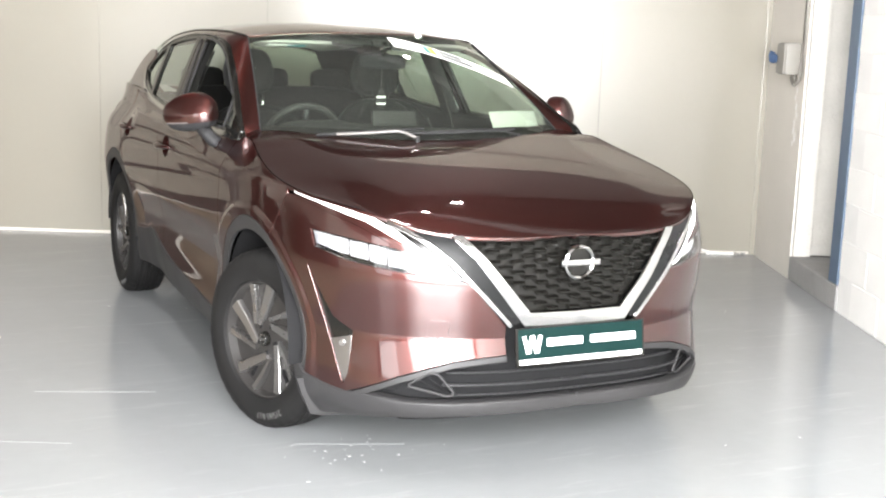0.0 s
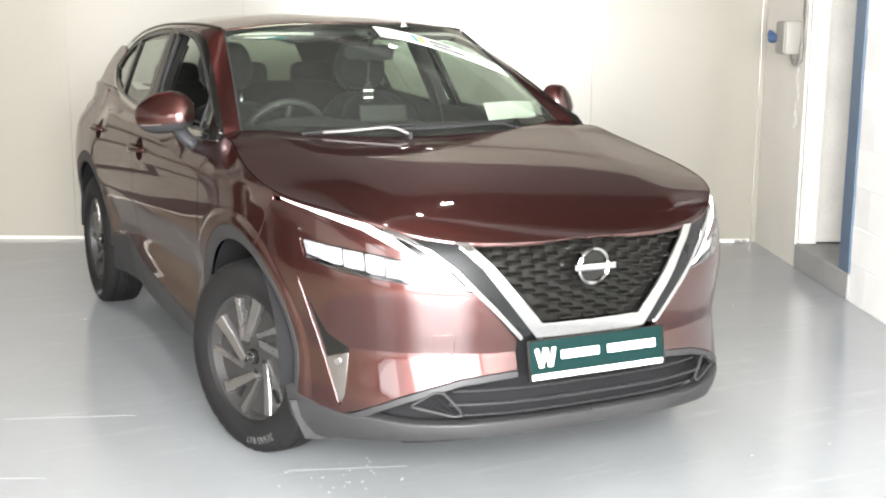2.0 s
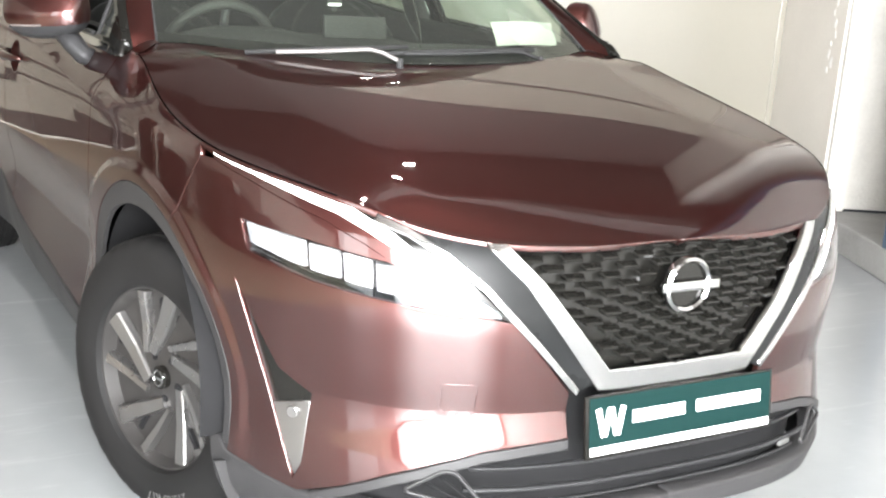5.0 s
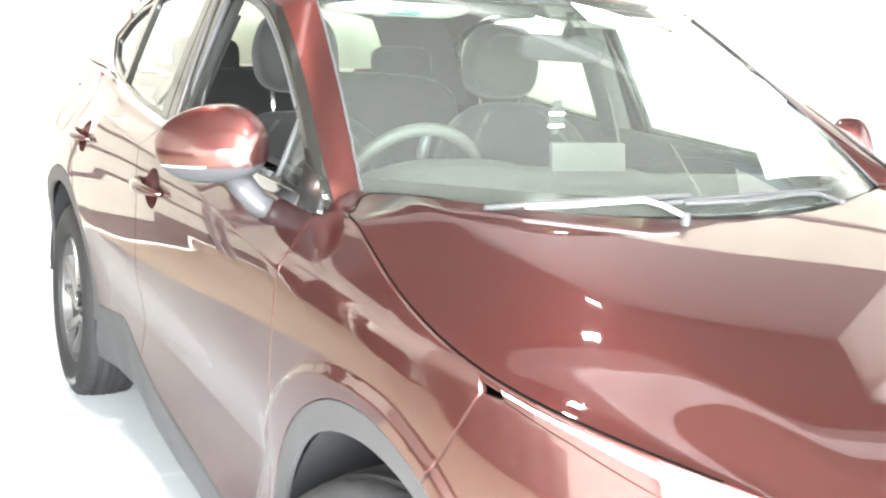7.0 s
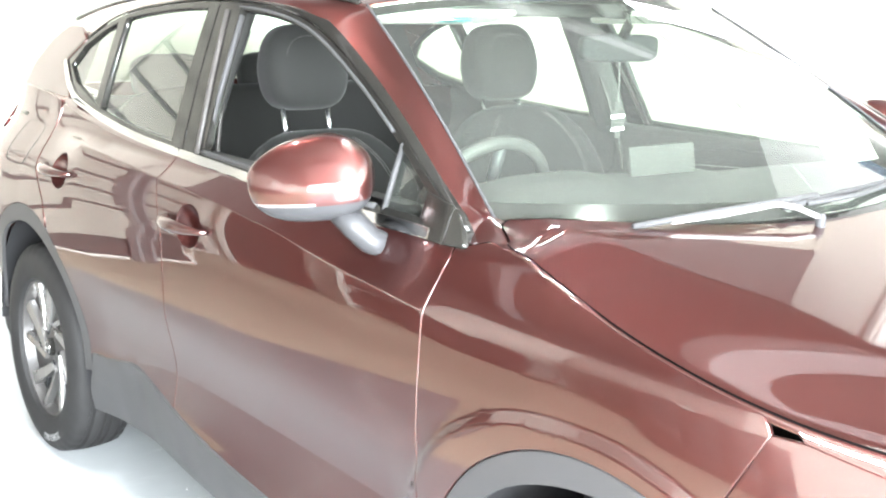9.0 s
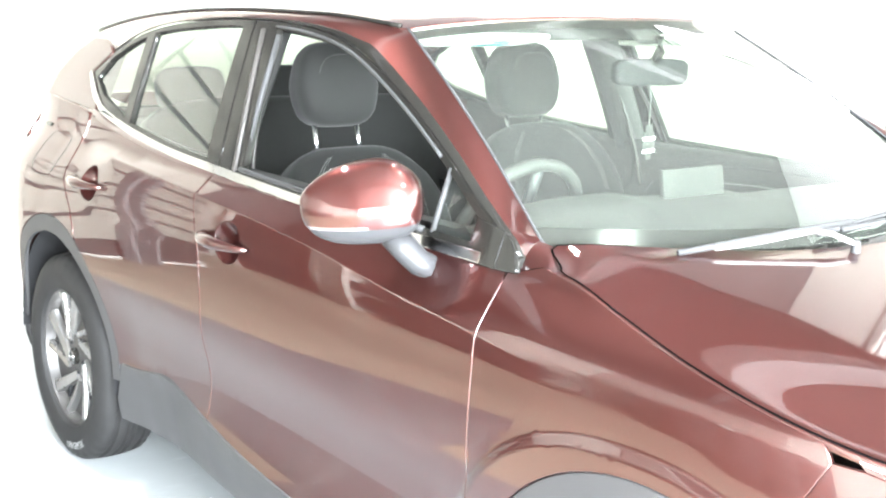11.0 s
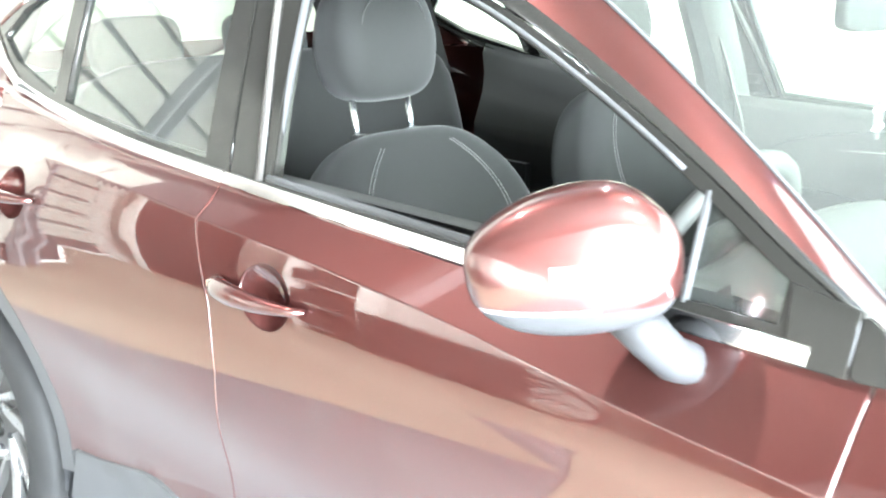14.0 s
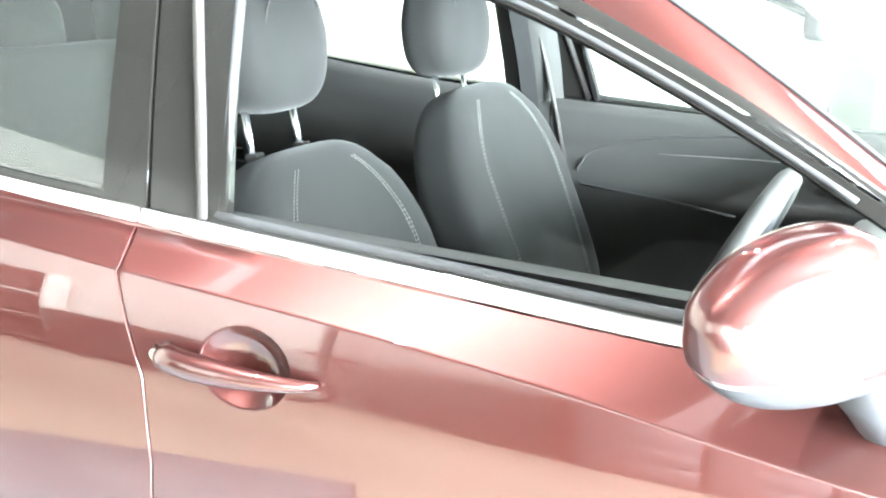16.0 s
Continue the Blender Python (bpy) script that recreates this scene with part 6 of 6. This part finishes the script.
# litter along the foot of the back wall
for k in range(7):
    own = soft((0.03 + 0.05 * chips.random(), 0.02 + 0.02 * chips.random(), 0.014 + 0.016 * chips.random()), (1.86 + 0.055 * k + 0.01 * chips.random(), BACK - 0.035 - 0.02 * chips.random(), 0.009), (0, 0, chips.uniform(0, 90)), 3, 3)
    own.transform(ROOM)
    tagged(part("debris", own, CONCRETE if k in (0, 5, 6) else FLAKE_WHITE), "small crumb of plaster on the floor by the wall", "debris", "crumbs by the wall")
tagged(tube("white_cord", in_room([(1.88, BACK - 0.03, 0.03), (1.95, BACK - 0.05, 0.012), (2.05, BACK - 0.05, 0.008), (2.16, BACK - 0.04, 0.008)]), 0.008, FLAKE_WHITE, sides=6), "short white cord on the floor by the wall", "cord")
# pale flecks on the floor
for k in range(34):
    u, v = chips.uniform(-3.2, 2.0), chips.uniform(-3.4, 2.2)
    own = block((0.005 + 0.010 * chips.random(), 0.003 + 0.003 * chips.random(), 0.0012), (u, v, 0.0006), (0, 0, chips.uniform(0, 180)))
    own.transform(ROOM)
    tagged(part("floor_fleck", own, FLECK_GREY, smooth=False), "small pale fleck on the grey floor", "fleck", "flecks on the floor")
# long thin scratches and a cluster of crumbs before the front wheel
for x0, y0, x1, y1 in ((-1.63, 0.74, -1.16, 0.57), (-1.83, 0.14, -1.59, 0.03), (-0.82, -0.26, -0.43, -0.40)):
    own = block((math.hypot(x1 - x0, y1 - y0), 0.0016, 0.0008), ((x0 + x1) / 2, (y0 + y1) / 2, 0.0005), (0, 0, math.degrees(math.atan2(y1 - y0, x1 - x0))))
    tagged(part("floor_scratch", own, SCRATCH_GREY, smooth=False), "thin pale scratch in the grey floor paint", "scratch", "scratches on the floor")
for k in range(26):
    own = block((0.003 + 0.008 * chips.random(), 0.002 + 0.003 * chips.random(), 0.0012), (-0.64 + chips.gauss(0, 0.12), -0.42 + chips.gauss(0, 0.08), 0.0007), (0, 0, chips.uniform(0, 180)))
    tagged(part("floor_fleck", own, FLECK_GREY, smooth=False), "small pale fleck on the grey floor", "fleck", "flecks on the floor")
# ceiling lamps
for lamp_u, lamp_v in LAMPS:
    fitting = tagged(new("ceiling_lamp"), "long lit ceiling lamp fitting", "ceiling lamp", "ceiling lamps")
    own = block((LAMP_SIZE[0] + 0.06, LAMP_SIZE[1] + 0.05, 0.08), (lamp_u, lamp_v, HEIGHT - 0.06), bevel=0.01)
    own.transform(ROOM)
    part("lamp_housing", own, SOCKET_GREY, fitting)
    tube("lamp_hanger", in_room([(lamp_u, lamp_v, HEIGHT - 0.03), (lamp_u, lamp_v, HEIGHT)]), 0.008, STEEL, fitting, sides=6)

# things by the side wall, seen in the paintwork
def room_part(name, size, at, mat, parent, label="", turn=(0, 0, 0), bevel=0.005):
    own = block(size, at, turn, bevel=bevel)
    own.transform(ROOM)
    return part(name, own, mat, parent, label)


things = random.Random(9)
door_3 = room_block("door_3", LEFT + 0.001, LEFT + 0.045, 3.02, 3.68, 0.01, 2.08, DARK_SHUTTER, 0.004, label="dark brown closed door in the side wall")
for v0, v1, z0, z1 in ((2.96, 3.015, 0.0, 2.14), (3.685, 3.74, 0.0, 2.14), (3.015, 3.685, 2.085, 2.14)):
    room_block("door_frame", LEFT + 0.001, LEFT + 0.06, v0, v1, z0, z1, CREAM, 0.004, door_3)
# a pale dust sheet hanging in folds from a rail
sheet_cloth = tagged(new("dust_sheet"), "pale dust sheet hanging in folds from a rail", "dust sheet")
rows = []
for k in range(37):
    f = k / 36
    fold = 0.045 * math.sin(f * 19) + 0.02 * math.sin(f * 43 + 1)
    rows.append(in_room([(LEFT + 0.16 + fold * (0.4 + 0.6 * w), 2.66 + 0.30 * f + 0.02 * w, 1.42 - 1.0 * w - 0.10 * f * w) for w in np.linspace(0, 1, 7)]))
loft("cloth", rows, CREAM, sheet_cloth)
tube("rail", in_room([(LEFT, 2.60, 1.43), (LEFT + 0.16, 2.62, 1.43), (LEFT + 0.16, 2.98, 1.43)]), 0.010, STEEL, sheet_cloth, "dark steel rail")
# open shelf unit with dark goods
shelf_unit = tagged(new("shelf_unit"), "pale open shelf unit with dark goods on it", "shelf unit")
for v in (2.18, 2.58):
    room_part("side_panel", (0.36, 0.025, 1.30), (LEFT + 0.24, v, 0.655), CREAM, shelf_unit)
for z in (0.10, 0.50, 0.90, 1.29):
    room_part("shelf", (0.36, 0.37, 0.024), (LEFT + 0.24, 2.38, z), CREAM, shelf_unit)
for z in (0.112, 0.512, 0.912):
    box_h = things.uniform(0.18, 0.28)
    tagged(room_part("storage_box", (0.28, 0.28, box_h), (LEFT + 0.25, 2.38, z + box_h / 2 + 0.001), DARK_SHUTTER, None), "dark brown box on the shelf unit", "box", "boxes on the shelves")
# a stack of brown boards
stack = tagged(new("board_stack"), "uneven stack of dark brown boards on the tan floor", "board stack")
for k in range(14):
    room_part("board", (0.42 + things.uniform(-0.06, 0.06), 0.78 + things.uniform(-0.16, 0.16), 0.034), (LEFT + 0.42, 1.72 + things.uniform(-0.05, 0.05), 0.10 + 0.045 * k), DARK_SHUTTER, stack, turn=(0, 0, things.uniform(-4, 4)))
for v in (1.45, 1.72, 1.99):
    room_part("bearer", (0.46, 0.08, 0.08), (LEFT + 0.42, v, 0.04), DARK_SHUTTER, stack)
# bicycle leaning beside the boards
bike = tagged(new("bicycle"), "dark bicycle standing by the side wall", "bicycle")
BIKE_U, REAR_V, FORE_V, AXLE = LEFT + 0.62, 1.22, 0.26, 0.31
for v in (REAR_V, FORE_V):
    ring = in_room([(BIKE_U, v + 0.29 * math.cos(g), AXLE + 0.29 * math.sin(g)) for g in np.linspace(0, 2 * math.pi, 41)[:-1]])
    bike_wheel = tube("bicycle_tyre", ring, 0.019, RUBBER, bike, "black bicycle tyre", sides=8, closed=True)
    for k in range(10):
        g = math.pi * k / 10
        tube("spoke", in_room([(BIKE_U, v - 0.28 * math.cos(g), AXLE - 0.28 * math.sin(g)), (BIKE_U, v + 0.28 * math.cos(g), AXLE + 0.28 * math.sin(g))]), 0.0015, STEEL, bike_wheel, sides=4)
for name, points, r in (("top_tube", [(0.90, 0.76), (0.42, 0.80)], 0.016), ("down_tube", [(0.80, 0.30), (0.43, 0.72)], 0.019), ("seat_tube", [(0.80, 0.30), (0.92, 0.90)], 0.016),
                        ("chain_stay", [(0.80, 0.30), (REAR_V, AXLE)], 0.010), ("seat_stay", [(0.90, 0.76), (REAR_V, AXLE)], 0.009), ("fork", [(FORE_V, AXLE), (0.40, 0.72), (0.44, 0.94)], 0.014)):
    tube(name, in_room([(BIKE_U, v, z) for v, z in points]), r, DARK_SHUTTER, bike, sides=8)
tube("handlebar", in_room([(BIKE_U - 0.27, 0.52, 0.98), (BIKE_U - 0.10, 0.44, 0.97), (BIKE_U + 0.10, 0.44, 0.97), (BIKE_U + 0.27, 0.52, 0.98)]), 0.012, DARK, bike, sides=8)
own = soft((0.15, 0.26, 0.05), (BIKE_U, 0.94, 0.925), power=3, cuts=6)
own.transform(ROOM)
part("saddle", own, RUBBER, bike, "black saddle")
# long dark tool bench with drawers, half covered by a pale sheet
bench_unit = tagged(new("tool_bench"), "long dark brown tool bench with drawers and clutter", "workbench")
room_part("carcass", (0.62, 2.10, 1.04), (LEFT + 0.56, -1.05, 0.54), DARK_SHUTTER, bench_unit)
room_part("worktop", (0.68, 2.16, 0.045), (LEFT + 0.57, -1.05, 1.084), DARK_SHUTTER, bench_unit)
for k in range(4):
    for z in (0.22, 0.52, 0.82):
        drawer = room_part("drawer", (0.02, 0.49, 0.27), (LEFT + 0.882, -1.83 + 0.52 * k, z), DARK_SHUTTER, bench_unit)
        room_part("drawer_pull", (0.018, 0.16, 0.015), (LEFT + 0.902, -1.83 + 0.52 * k, z + 0.06), STEEL, drawer, bevel=0.003)
for k in range(9):
    size = things.uniform(0.08, 0.2)
    tagged(room_part("tool_box", (size, size * things.uniform(0.8, 1.8), size * things.uniform(0.4, 0.9)), (LEFT + things.uniform(0.4, 0.72), -1.95 + 0.22 * k, 1.108 + size * 0.45), DARK_SHUTTER if k % 3 else CREAM, None, bevel=0.008), "small box on the tool bench" if k % 3 else "small pale box on the tool bench", "box", "boxes on the bench")

# ---- wall blocks of the near right wall ----
own = block((0.012, 0.436, 0.209), bevel=0.003, segments=1)
block_mesh = bpy.data.meshes.new("wall_block")
own.to_mesh(block_mesh)
own.free()
block_mesh.materials.append(BLOCK)
for r in range(17):
    v = 2.068 - 0.218 - (0.0 if r % 2 else 0.22)
    while v > -2.6:
        ob = new("wall_block", block_mesh)
        ob.parent = near_wall
        ob.matrix_basis = ROOM @ pose(RIGHT + 0.0105 + 0.0008 * math.sin(r * 3.1 + v * 7), v, 0.112 + 0.2165 * r)
        v -= 0.444
